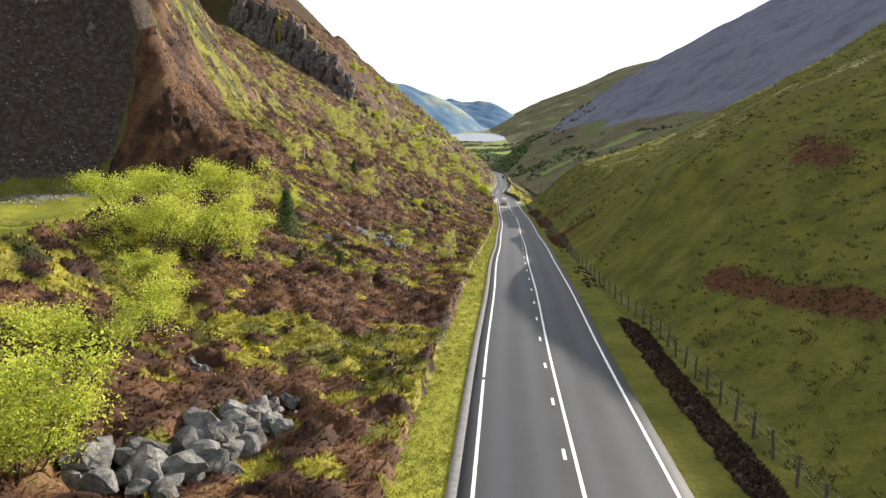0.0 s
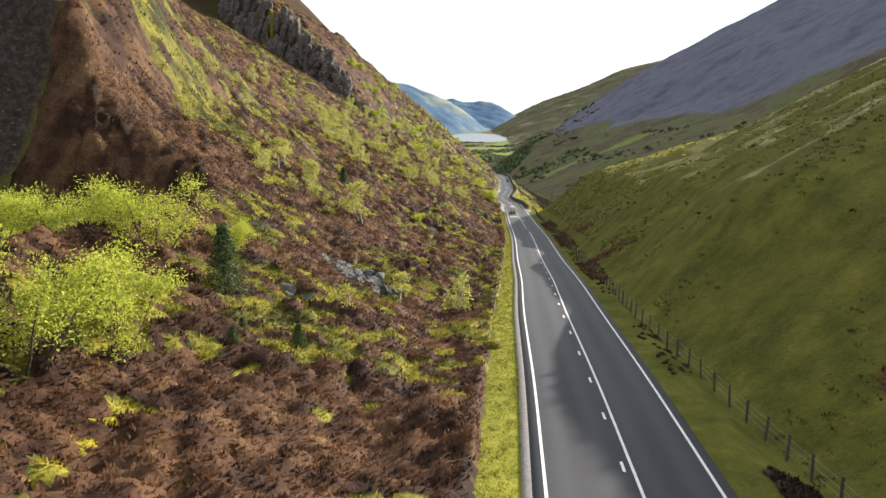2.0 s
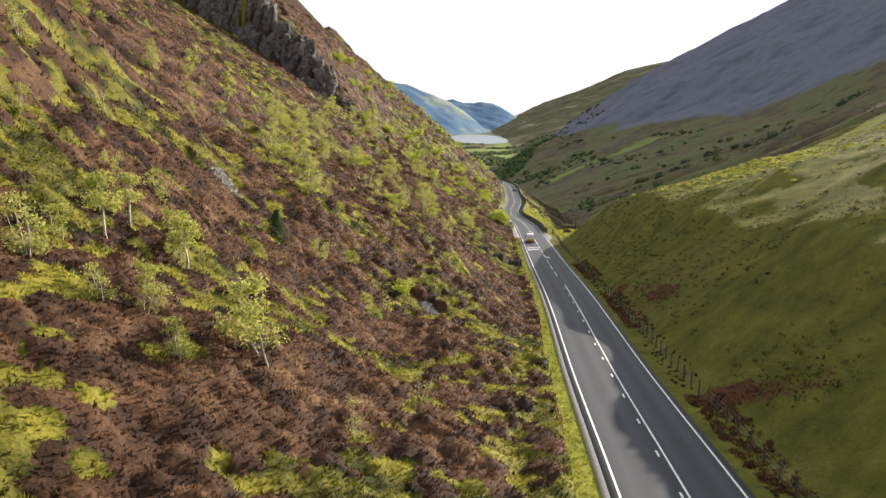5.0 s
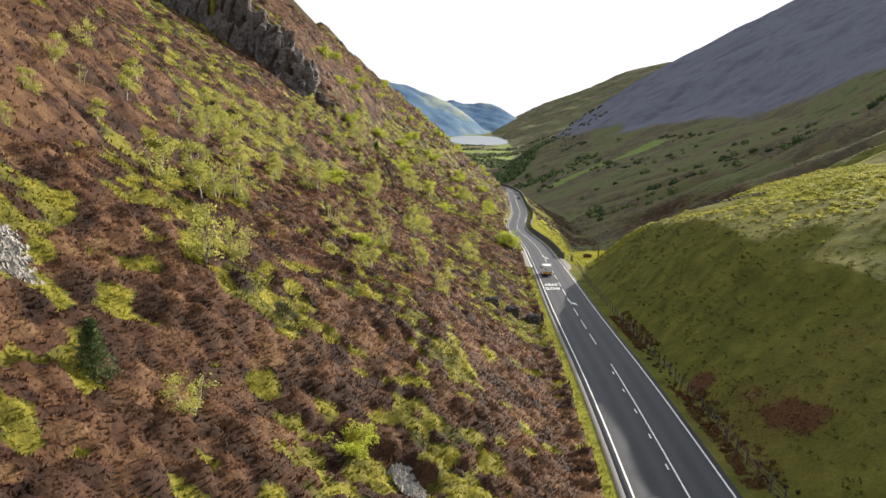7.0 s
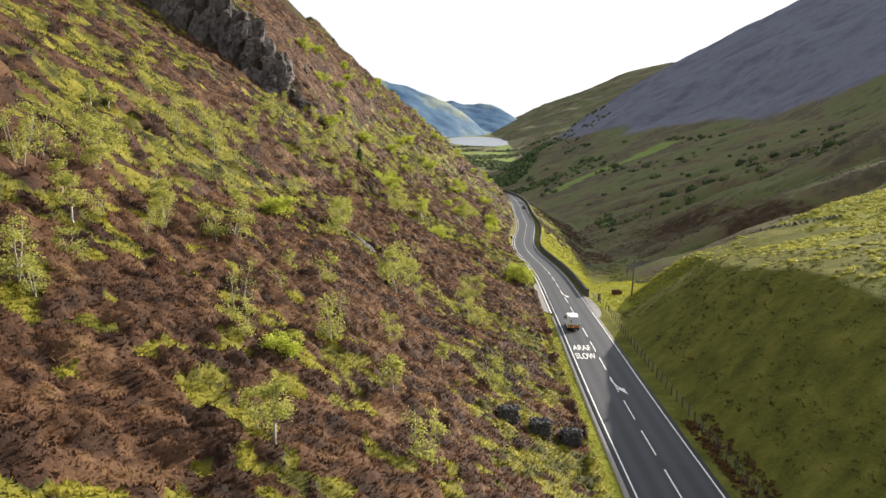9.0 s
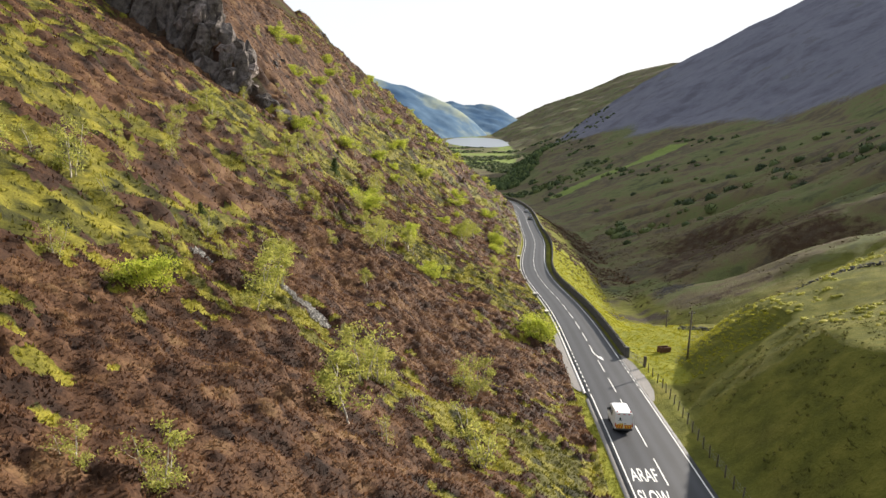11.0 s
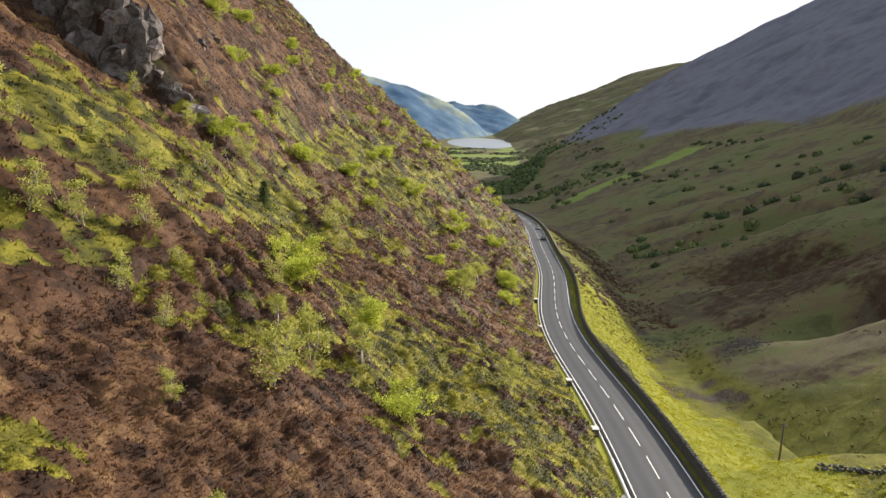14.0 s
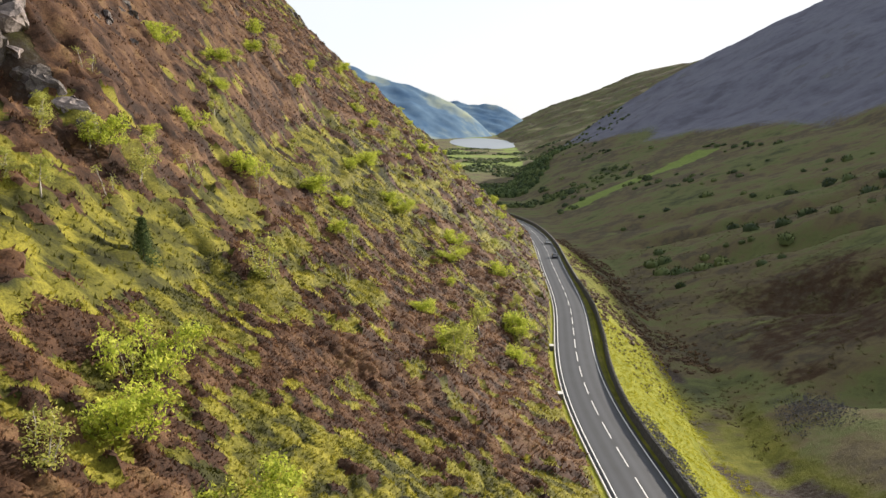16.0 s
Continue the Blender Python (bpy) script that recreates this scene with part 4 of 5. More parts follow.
def box(sx, sy, sz, x=0.0, y=0.0, z=0.0, bevel=0.0, bm=None):
    """A box standing on z, centred on x and y."""
    own = bmesh.new()
    bmesh.ops.create_cube(own, size=1, matrix=Matrix.Translation((x, y, z + sz / 2)) @ Matrix.Diagonal((sx, sy, sz, 1)))
    if bevel:
        bmesh.ops.bevel(own, geom=own.edges[:], offset=bevel, segments=1, affect="EDGES", profile=0.5)
    if bm is None:
        return own
    me = bpy.data.meshes.new("tmp")
    own.to_mesh(me)
    own.free()
    bm.from_mesh(me)
    bpy.data.meshes.remove(me)
    return bm


def tube(bm, points, radii, sides=6):
    """A tapered tube along points."""
    rings = []
    for i, (p, r) in enumerate(zip(points, radii)):
        a = Vector(points[min(i + 1, len(points) - 1)]) - Vector(points[max(i - 1, 0)])
        q = a.to_track_quat("Z", "Y")
        rings.append([bm.verts.new(Vector(p) + q @ Vector((math.cos(2 * math.pi * k / sides) * r, math.sin(2 * math.pi * k / sides) * r, 0))) for k in range(sides)])
    for a, b in zip(rings, rings[1:]):
        for k in range(sides):
            bm.faces.new((a[k], a[(k + 1) % sides], b[(k + 1) % sides], b[k]))
    for ring in (rings[0][::-1], rings[-1]):
        bm.faces.new(ring)
    return bm


def hull_rock(rnd, sx, sy, sz, points=16):
    """An angular block: the hull of random points, with its edges knocked off."""
    bm = bmesh.new()
    for _ in range(points):
        v = Vector([rnd.gauss(0, 1) for _ in range(3)]).normalized()
        k = max(abs(v.x), abs(v.y), abs(v.z))
        v = v * (0.55 + 0.45 / k * 0.72)
        bm.verts.new((v.x * sx / 2, v.y * sy / 2, v.z * sz / 2))
    out = bmesh.ops.convex_hull(bm, input=bm.verts[:])
    bmesh.ops.delete(bm, geom=[g for g in out["geom_interior"] + out["geom_unused"] if isinstance(g, bmesh.types.BMVert)], context="VERTS")
    bmesh.ops.recalc_face_normals(bm, faces=bm.faces[:])
    return bm


rocks = random.Random(7)
def worn_rock(rnd, sx, sy, sz, points):
    """An angular block with broken, uneven faces."""
    bm = hull_rock(rnd, sx, sy, sz, points)
    bmesh.ops.triangulate(bm, faces=bm.faces[:])
    bmesh.ops.subdivide_edges(bm, edges=bm.edges[:], cuts=2, use_grid_fill=True)
    off = Vector((rnd.uniform(0, 50), 0, 0))
    for v in bm.verts:
        v.co += noise.noise_vector(v.co * 3.2 + off) * 0.055 + noise.noise_vector(v.co * 9 + off) * 0.02
    return bm


ROCKS = [mesh_from(worn_rock(rocks, 1, rocks.uniform(0.55, 0.95), rocks.uniform(0.4, 0.75), rocks.randint(14, 24)), "boulder", STONE) for _ in range(10)]
SLABS = [mesh_from(hull_rock(rocks, 1, rocks.uniform(0.4, 0.75), rocks.uniform(0.14, 0.26), 20), "slab", SLATE) for _ in range(8)]
WALL_ROCKS = [mesh_from(hull_rock(rocks, 1, rocks.uniform(0.6, 0.9), rocks.uniform(0.5, 0.8), 16), "stone", WALL_STONE) for _ in range(6)]


def turned(rnd, tilt=25):
    return Euler((radians(rnd.uniform(-tilt, tilt)), radians(rnd.uniform(-tilt, tilt)), rnd.uniform(0, 6.28))).to_matrix().to_4x4()


# ---- crag and boulders ----


def buttress_mesh(rnd, size, m, scale):
    """One angular buttress, its faces broken by joints and ledges."""
    bm = hull_rock(rnd, *size, 22)
    bmesh.ops.triangulate(bm, faces=bm.faces[:])
    bmesh.ops.subdivide_edges(bm, edges=bm.edges[:], cuts=2, use_grid_fill=True)
    bmesh.ops.triangulate(bm, faces=bm.faces[:])
    for v in bm.verts:
        p = m @ v.co
        v.co = p + noise.noise_vector(p * 0.45) * 0.9 * scale + noise.noise_vector(p * 1.3) * 0.55 * scale + noise.noise_vector(p * 3.1) * 0.22 * scale
    return bm


def build_crag(centre, size, seed, label):
    """A broken rock outcrop sunk into the slope. size: half its run along y, half its depth, scale, count."""
    rnd = random.Random(seed)
    crag = tagged(new("crag"), label, "crag")
    for _ in range(size[3]):
        y = centre[1] + rnd.uniform(-1, 1) * size[0]
        x = centre[0] + rnd.uniform(-1, 1) * size[1]
        dims = (rnd.uniform(3, 6.5) * size[2], rnd.uniform(3.5, 9) * size[2], rnd.uniform(4, 10) * size[2])
        m = Matrix.Translation((x, y, ground_at(x, y) + rnd.uniform(-2.6, -0.8) * size[2])) @ turned(rnd, 14)
        part("buttress", buttress_mesh(rnd, dims, m, size[2]), CRAG, crag)
    return crag


def build_face(x0, x1, count, tall, seed, mat, label):
    """A stretch of the cliff that steps up across the slope: upright ribs side by side along the crag's line."""
    rnd = random.Random(seed)
    face = tagged(new("crag"), label, "crag")
    for k in range(count):
        x = x0 + (x1 - x0) * (k + rnd.uniform(-0.8, 0.8)) / count
        y = float(crag_line(np.array([x]))[0]) + rnd.uniform(-0.5, 7.0)
        dims = (rnd.uniform(2.0, 6.0), rnd.uniform(2.5, 6.5), tall * rnd.uniform(0.5, 1.15))
        lean = Euler((radians(rnd.uniform(-16, 4)), radians(rnd.uniform(4, 22)), rnd.uniform(-0.5, 0.5))).to_matrix().to_4x4()
        m = Matrix.Translation((x, y, ground_at(x, y) - 0.1 * tall)) @ lean
        part("buttress", buttress_mesh(rnd, dims, m, 0.7), mat if rnd.random() < 0.8 else CRAG, face)
    return face


build_face(-34, -43, 6, 4.0, 3, CRAG, "dark cliff foot with pale weathered streaks")
build_face(-36, -46, 4, 4.0, 11, PALE_CRAG, "pale grey streaked rock ribs in the heather")
build_face(-44, -62, 40, 13.0, 4, CRAG, "dark grey broken cliff across the heathery hillside")
build_face(-48, -62, 16, 9.0, 16, PALE_CRAG, "pinkish-grey rock slabs at the cliff's foot")
build_face(-60, -104, 60, 18.0, 15, CRAG, "tall dark rock buttresses under the top of the hill")
build_crag((-44, 366), (7, 3, 0.6, 14), 13, "dark broken rock steps above the cliff")
build_crag((-62, 414), (22, 5, 0.8, 22), 14, "dark rock outcrops near the top of the hill")
build_crag((-84, 672), (9, 7, 0.9, 16), 6, "square rock nose on the skyline of the hill")
build_crag((-30, 664), (12, 8, 0.9, 18), 8, "dark rock knob at the far end of the hill")
build_crag((-52, 94), (5, 16, 0.35, 10), 9, "dark rock outcrop in the old quarry wall")


def strew_boulders(spots, group, label, seed, mesh_set=ROCKS):
    """spots: x, y, spread, count, size."""
    rnd = random.Random(seed)
    for sx, sy, spread, count, size in spots:
        for _ in range(count):
            x, y = sx + rnd.gauss(0, spread), sy + rnd.gauss(0, spread)
            s = size * rnd.uniform(0.5, 1.65)
            ob = new("boulder", rnd.choice(mesh_set))
            ob.matrix_world = Matrix.Translation((x, y, ground_at(x, y) + 0.24 * s)) @ turned(rnd) @ Matrix.Diagonal((s, s, s, 1))
            tagged(ob, label, "boulder", group)


strew_boulders([(-10.2, 19.8, 0.7, 16, 1.1), (-9.0, 21.4, 0.7, 22, 1.15), (-8.2, 23.4, 0.75, 24, 1.15), (-7.4, 25.6, 0.7, 20, 1.1), (-6.9, 28.2, 0.6, 8, 0.9), (-10.4, 29.2, 0.5, 5, 0.8)], "boulders by the road", "grey lichened boulder lying among heather", 21)
strew_boulders([(-10.6, 87.2, 1.3, 30, 1.2), (-7.4, 86.5, 1.6, 24, 1.1), (-7.8, 81.4, 1.2, 34, 1.1), (-5.6, 79.2, 0.9, 12, 1.4), (-8.4, 84, 1.2, 20, 1.1), (-10.9, 68.6, 0.5, 3, 1.5), (-12.6, 76, 1.8, 5, 0.9)], "boulder field", "pale grey angular boulder half sunk in gorse", 22)
strew_boulders([(18.6, 289.8, 0.4, 3, 0.9)], "pale stones by the lay-by", "pale grey stone on the grass beside the road", 23)


def scree_patch(x0, y0, length, width, angle, count, seed, label, mat=RUBBLE, big=1.0):
    """A run of small stones, joined."""
    r = np.random.default_rng(seed)
    t, w = r.normal(0, length / 2.5, count), r.normal(0, width / 2.5, count)
    t, w = np.where(np.abs(t) > 0.75 * length, t * 0.4, t), np.where(np.abs(w) > 0.75 * width, w * 0.4, w)
    x = x0 + t * math.cos(angle) - w * math.sin(angle)
    y = y0 + t * math.sin(angle) + w * math.cos(angle)
    z = ground_z(x, y)
    s = r.uniform(0.06, 0.24, count) * big
    a, b = np.array([[1, 0, -.3], [-.5, .8, -.3], [-.5, -.8, -.3], [0.1, 0, .6]]), np.array([[0, 1, 3], [1, 2, 3], [2, 0, 3]])
    v = (a[None] * r.uniform(0.6, 1.3, (count, 4, 3))) * s[:, None, None]
    th = r.uniform(0, 6.28, count)
    c, q = np.cos(th)[:, None], np.sin(th)[:, None]
    v = np.stack([v[..., 0] * c - v[..., 1] * q, v[..., 0] * q + v[..., 1] * c, v[..., 2]], -1) + np.stack([x, y, z + 0.22 * min(big, 1.0)], 1)[:, None]
    f = (b[None] + 4 * np.arange(count)[:, None, None]).reshape(-1, 3)
    return tagged(new("scree", sheet_mesh("scree", v.reshape(-1, 3), f, mat, False)), label, "scree", kind="stuff")


scree_patch(-11.4, 240.0, 4.5, 1.3, -0.65, 1100, 31, "grey run of loose stones in the heather")
scree_patch(-20.5, 238.0, 5, 0.9, 2.4, 700, 32, "small grey scree streak on the slope")
scree_patch(-2.0, 140.5, 3, 1.0, 2.2, 600, 33, "patch of bare grey stones in the heather")
scree_patch(-23.0, 139.5, 4, 1.4, 2.4, 700, 34, "patch of bare stones high in the heather")

scree_patch(73, 381, 16, 8, 1.2, 1600, 35, "grey stony patch beside the stream", SLATE)
scree_patch(37, 352, 22, 3.0, 1.5, 1400, 36, "grey stony streaks down the road embankment", SLATE)

scree_patch(-50, 84, 20, 12, 0.0, 700, 37, "dark loose slate on the quarry wall", SLATE, 1.2)
scree_patch(-44, 80, 9, 5, 1.4, 700, 38, "pale fan of fine slate waste below the quarry wall", RUBBLE, 0.8)

# ---- slate heaps in the quarry ----


def slate_heap(x, y, radius, height, count, seed, label):
    heap = empty("slate_heap", Matrix.Translation((x, y, ground_at(x, y))), label, "slate heap", "slate heaps")
    rnd = random.Random(seed)
    for _ in range(count):
        a, d = rnd.uniform(0, 6.28), radius * math.sqrt(rnd.random())
        s = rnd.uniform(0.6, 1.5)
        at = Matrix.Translation((math.cos(a) * d, math.sin(a) * d, height * max(0, 1 - d / radius) * rnd.uniform(0.5, 1.05) + 0.1)) @ turned(rnd, 40) @ Matrix.Diagonal((s, s, s, 1))
        piece("slate_slab", rnd.choice(SLABS), heap, at)
    return heap


slate_heap(-28.5, 47.5, 4.2, 1.9, 150, 41, "tipped heap of dark broken slate slabs")
slate_heap(-25.5, 40.5, 3.6, 1.5, 110, 42, "low heap of dark slate slabs on grass")
slate_heap(-25.0, 62.5, 2.4, 0.7, 50, 43, "small spill of slate slabs beside bushes")

# ---- trees ----


def leaf_cloud(tips, spread, count, size, seed, flat=0.8, narrow=0.6):
    """Single leaves round the twig tips: verts, faces."""
    r = np.random.default_rng(seed)
    t = np.array([tuple(p) for p in tips])
    c = t[r.integers(0, len(t), count)] + r.normal(0, 1, (count, 3)) * np.array([spread, spread, spread * flat])
    a = r.normal(0, 1, (count, 3))
    a /= np.linalg.norm(a, axis=1, keepdims=True)
    b = np.cross(a, r.normal(0, 1, (count, 3)))
    b /= np.linalg.norm(b, axis=1, keepdims=True) + 1e-6
    s = r.uniform(0.6, 1.3, (count, 1)) * size
    v = np.stack([c - a * s - b * s * narrow, c - a * s + b * s * narrow, c + a * s * 1.2], 1).reshape(-1, 3)
    return v, np.arange(len(v)).reshape(-1, 3)


def build_broadleaf(name, seed, stems, height, spread, leaves, leaf, bark, leaf_mat, label, lean=0.25):
    rnd = random.Random(seed)
    tree = empty(name, Matrix.Identity(4), label, "tree")
    bm, tips = bmesh.new(), []
    for s in range(stems):
        a = rnd.uniform(0, 6.28)
        out = lean * (0.3 if stems == 1 else 1.0)
        p, path, rad = Vector((math.cos(a) * 0.08 * stems * 0.4, math.sin(a) * 0.08 * stems * 0.4, -0.3)), [], []
        h = height * rnd.uniform(0.75, 1.0)
        for k in range(7):
            path.append(p.copy())
            rad.append(0.022 * height * (1 - k / 7.5) * (1.15 if stems == 1 else 0.7))
            p = p + Vector((math.cos(a) * out * h / 6 + rnd.gauss(0, 0.05) * h / 6 * 2, math.sin(a) * out * h / 6 + rnd.gauss(0, 0.05) * h / 6 * 2, (h + 0.3) / 6.2))
        tube(bm, path, rad, 5)
        tips.append(path[-1])
        for _ in range(9 if stems == 1 else 6):
            k = rnd.uniform(2.0, 6)
            q = path[int(k)].lerp(path[min(int(k) + 1, 6)], k % 1)
            b = rnd.uniform(0, 6.28)
            ln = spread * rnd.uniform(0.5, 1.0) * (1.15 - 0.1 * k)
            e = q + Vector((math.cos(b) * ln, math.sin(b) * ln, ln * rnd.uniform(0.35, 0.9)))
            mid = q.lerp(e, 0.5) + Vector((rnd.gauss(0, 0.08), rnd.gauss(0, 0.08), 0.08)) * ln
            tube(bm, [q, mid, e], [rad[int(k)] * 0.5, rad[int(k)] * 0.32, 0.006], 3)
            tips += [e, mid.lerp(e, 0.5)]
            for _ in range(2):
                w = mid.lerp(e, rnd.uniform(0.2, 0.9)) + Vector([rnd.gauss(0, 0.25) * ln for _ in range(3)])
                tube(bm, [mid.lerp(e, 0.4), w], [rad[int(k)] * 0.2, 0.004], 3)
                tips.append(w)
    part("trunk", bm, bark, tree, smooth=True)
    v, f = leaf_cloud(tips, 0.11 * spread + 0.1, leaves, leaf, seed)
    crown = new("crown", sheet_mesh("crown", v, f, leaf_mat, False))
    crown.parent = tree
    return tree


def build_spruce(seed, label):
    """Three metres tall; whorls of drooping boughs with needle sprays."""
    rnd = random.Random(seed)
    tree = empty("spruce", Matrix.Identity(4), label, "tree")
    part("trunk", tube(bmesh.new(), [(0, 0, -0.3), (0.02, 0, 1.2), (0, 0.02, 2.95)], [0.07, 0.05, 0.012], 7), DARK_BARK, tree, smooth=True)
    tips = []
    for w in range(17):
        z = 0.25 + w * 0.16
        reach = (1.05 - 0.95 * (w / 17)) * rnd.uniform(0.8, 1.1)
        for k in range(9):
            a = k * 0.7 + w * 0.43 + rnd.uniform(-0.2, 0.2)
            for s in np.linspace(0.25, 1.0, 5):
                tips.append((math.cos(a) * reach * s, math.sin(a) * reach * s, z - 0.22 * s * s * reach + rnd.gauss(0, 0.03)))
    v, f = leaf_cloud(tips, 0.05, 3600, 0.1, seed, 0.6, 0.2)
    crown = new("crown", sheet_mesh("crown", v, f, NEEDLE, False))
    crown.parent = tree
    return tree


BIRCH_KINDS = [build_broadleaf("birch", 51, 1, 4.6, 1.1, 1000, 0.085, BARK, BIRCH_LEAF, "slender young birch with pale bark and thin spring leaf"),
               build_broadleaf("birch", 52, 3, 4.2, 1.1, 1150, 0.085, BARK, BIRCH_LEAF, "several-stemmed birch with pale bark and yellow-green leaf"),
               build_broadleaf("birch", 53, 2, 4.4, 1.3, 1400, 0.085, BARK, BIRCH_LEAF, "spreading birch with pale limbs and yellow-green leaf"),
               build_broadleaf("birch", 54, 2, 4.0, 0.9, 420, 0.06, BARK, BIRCH_LEAF, "nearly bare birch with grey twigs")]
SHRUB_KINDS = [build_broadleaf("willow", 61, 7, 3.6, 1.5, 2600, 0.105, DARK_BARK, WILLOW_LEAF, "bushy willow in bright yellow-green leaf", 0.6),
               build_broadleaf("willow", 62, 9, 3.2, 1.4, 3000, 0.1, DARK_BARK, WILLOW_LEAF, "dense round willow bush in bright green leaf", 0.75),
               build_broadleaf("willow", 63, 5, 3.8, 1.3, 2100, 0.105, DARK_BARK, WILLOW_LEAF, "open willow bush in yellow-green leaf", 0.45)]
QUARRY_KINDS = [build_broadleaf("willow", 64, 8, 3.5, 1.5, 8500, 0.05, DARK_BARK, WILLOW_LEAF, "full willow bush in fresh yellow-green leaf", 0.65),
                build_broadleaf("willow", 65, 10, 3.3, 1.4, 9000, 0.048, DARK_BARK, WILLOW_LEAF, "wide willow thicket in bright yellow-green leaf", 0.8)]
SPRUCE_KINDS = [build_spruce(71, "dark green young spruce standing in the heather"), build_spruce(72, "small dark spruce with drooping boughs")]
planting = random.Random(5)


def plant(kinds, natural, x, y, height, group, sink=0.1):
    """Moves the first of a kind to its place, copies it for the next ones."""
    k = planting.randrange(len(kinds))
    s = height / natural
    m = Matrix.Translation((x, y, ground_at(x, y) - sink)) @ Euler((planting.gauss(0, 0.04), planting.gauss(0, 0.04), planting.uniform(0, 6.28))).to_matrix().to_4x4() @ Matrix.Diagonal((s * planting.uniform(0.9, 1.15), s * planting.uniform(0.9, 1.15), s, 1))
    ob = kinds[k]
    if "stands" in ob:
        ob = copy_thing(ob, Matrix.Identity(4))
    else:
        ob["stands"] = True
    ob.matrix_basis = m
    return tagged(ob, group=group)


BIRCHES_NEAR = [
    (-10.3, 105.2, 5.4), (-21.3, 110.8, 5.2), (-18.9, 114.9, 3.6), (0.6, 78.2, 4.1), (-3.9, 75.0, 3.4), (-7.3, 67.7, 2.1),
    (-29.5, 101.9, 3.7), (-1.9, 109.5, 3.3), (-30.4, 193.1, 4.6), (-28.6, 197.8, 4.8), (-35.6, 182.0, 4.9), (-25.4, 173.3, 3.0),
    (-22.6, 172.2, 4.2), (-21.0, 179.8, 2.6), (-21.8, 195.6, 3.9), (-18.5, 197.9, 3.9), (-30.2, 190.5, 4.6), (-28.4, 196.3, 2.9),
    (-17.8, 199.6, 4.7), (-22.4, 197.1, 3.9), (-24.7, 189.9, 2.8), (-21.9, 191.2, 2.8), (-15.0, 192.0, 2.5), (-20.3, 174.4, 2.8),
    (-3.7, 198.1, 3.1),
]
BIRCHES_MID = [
    (-14.0, 241.4, 4.5), (-4.3, 220.5, 5.8), (5.3, 241.2, 4.6), (-32.2, 201.8, 3.5), (-31.5, 209.6, 3.8), (-33.5, 229.4, 4.7),
    (-30.7, 235.9, 5.8), (-27.1, 235.2, 4.1), (-13.9, 237.2, 4.9), (-4.5, 229.2, 5.7), (-12.8, 200.3, 2.6), (0.8, 200.6, 3.2),
    (5.4, 200.8, 3.3), (-13.6, 230.0, 5.2), (-27.9, 278.6, 4.4), (-20.8, 277.4, 3.3), (-16.6, 275.5, 3.2), (-8.4, 278.3, 3.9),
    (-36.7, 276.1, 4.8), (-8.6, 273.7, 5.1), (-13.2, 266.9, 2.6),
]
BIRCHES_FAR = [
    (-3.2, 287.0, 5.1), (-35.4, 288.7, 4.7), (-7.4, 282.6, 4.7), (-3.2, 287.0, 5.1), (-10.7, 284.5, 3.5), (-23.9, 292.1, 4.6),
    (-21.6, 294.1, 4.7), (-18.3, 284.7, 2.7), (11.2, 302.1, 4.8), (6.9, 345.1, 6.5), (-13.7, 302.6, 3.7), (-12.3, 290.3, 3.6),
    (-3.5, 321.8, 3.2), (-13.9, 334.2, 5.6), (-27.1, 329.5, 4.9), (-28.3, 318.9, 4.6), (7.3, 345.5, 6.5),
]
SHRUBS = [
    (-31.0, 67.9, 4.6), (-25.1, 66.1, 4.6), (-19.1, 65.6, 4.7), (-16.8, 72.1, 2.6), (-18.4, 42.0, 4.5), (-16.9, 46.9, 4.7),
    (-15.5, 51.5, 4.1), (-16.1, 38.5, 2.3), (-12.8, 20.6, 4.6), (-12.3, 18.6, 3.4), (-13.9, 27.3, 3.4), (-19.1, 223.4, 3.2),
    (-9.3, 181.4, 2.3), (-5.3, 140.7, 1.7), (-13.2, 303.7, 4.3), (16.4, 275.1, 3.7), 
    (0.4, 284.6, 3.4), (-4.9, 296.2, 3.7), (-10.9, 296.0, 3.7), (16.1, 275.7, 4.6),
]
SPRUCES = [
    (-16.5, 49.3, 3.2), (-14.3, 64.0, 4.8), (-11.6, 58.3, 1.6), (-11.5, 56.2, 1.8), (-8.6, 58.4, 2.1), (-16.9, 135.1, 3.4),
    (-20.8, 321.1, 4.8), (-24.9, 251.7, 2.4),
]
for x, y, h in BIRCHES_NEAR + BIRCHES_MID + BIRCHES_FAR:
    plant(BIRCH_KINDS, 4.3, x, y, max(h, 2.6), "birches on the slope")
for x, y, h in SHRUBS:
    plant(QUARRY_KINDS if y < 80 else SHRUB_KINDS, 3.4, x, y, max(h, 2.0), "willow bushes")
for x, y, h in SPRUCES:
    plant(SPRUCE_KINDS, 3.0, x, y, h, "young spruces", 0.0)
grove = np.random.default_rng(77)
for u, y in zip(grove.uniform(-64, -16, 150), grove.uniform(100, 330, 150)):
    x = float(road_x(y)) + u
    if fbm(np.array([x]), np.array([y]), 45, 2, 121)[0] + (0.12 if u < -28 else -0.14) > 0:
        plant(BIRCH_KINDS, 4.3, x, y, planting.uniform(2.4, 4.8), "birches on the slope")
for u, y in zip(grove.uniform(-85, -9, 150), grove.uniform(330, 620, 150)):
    x = float(road_x(y)) + u
    plant(BIRCH_KINDS if planting.random() < 0.6 else SHRUB_KINDS, 4.0, x, y, planting.uniform(2.6, 5.5), "trees on the far slope")
for kinds in (BIRCH_KINDS, SHRUB_KINDS, QUARRY_KINDS, SPRUCE_KINDS):
    for ob in kinds:
        if "stands" not in ob:
            for c in list(ob.children):
                bpy.data.objects.remove(c)
            bpy.data.objects.remove(ob)
for ob in scene.objects:
    if "stands" in ob:
        del ob["stands"]

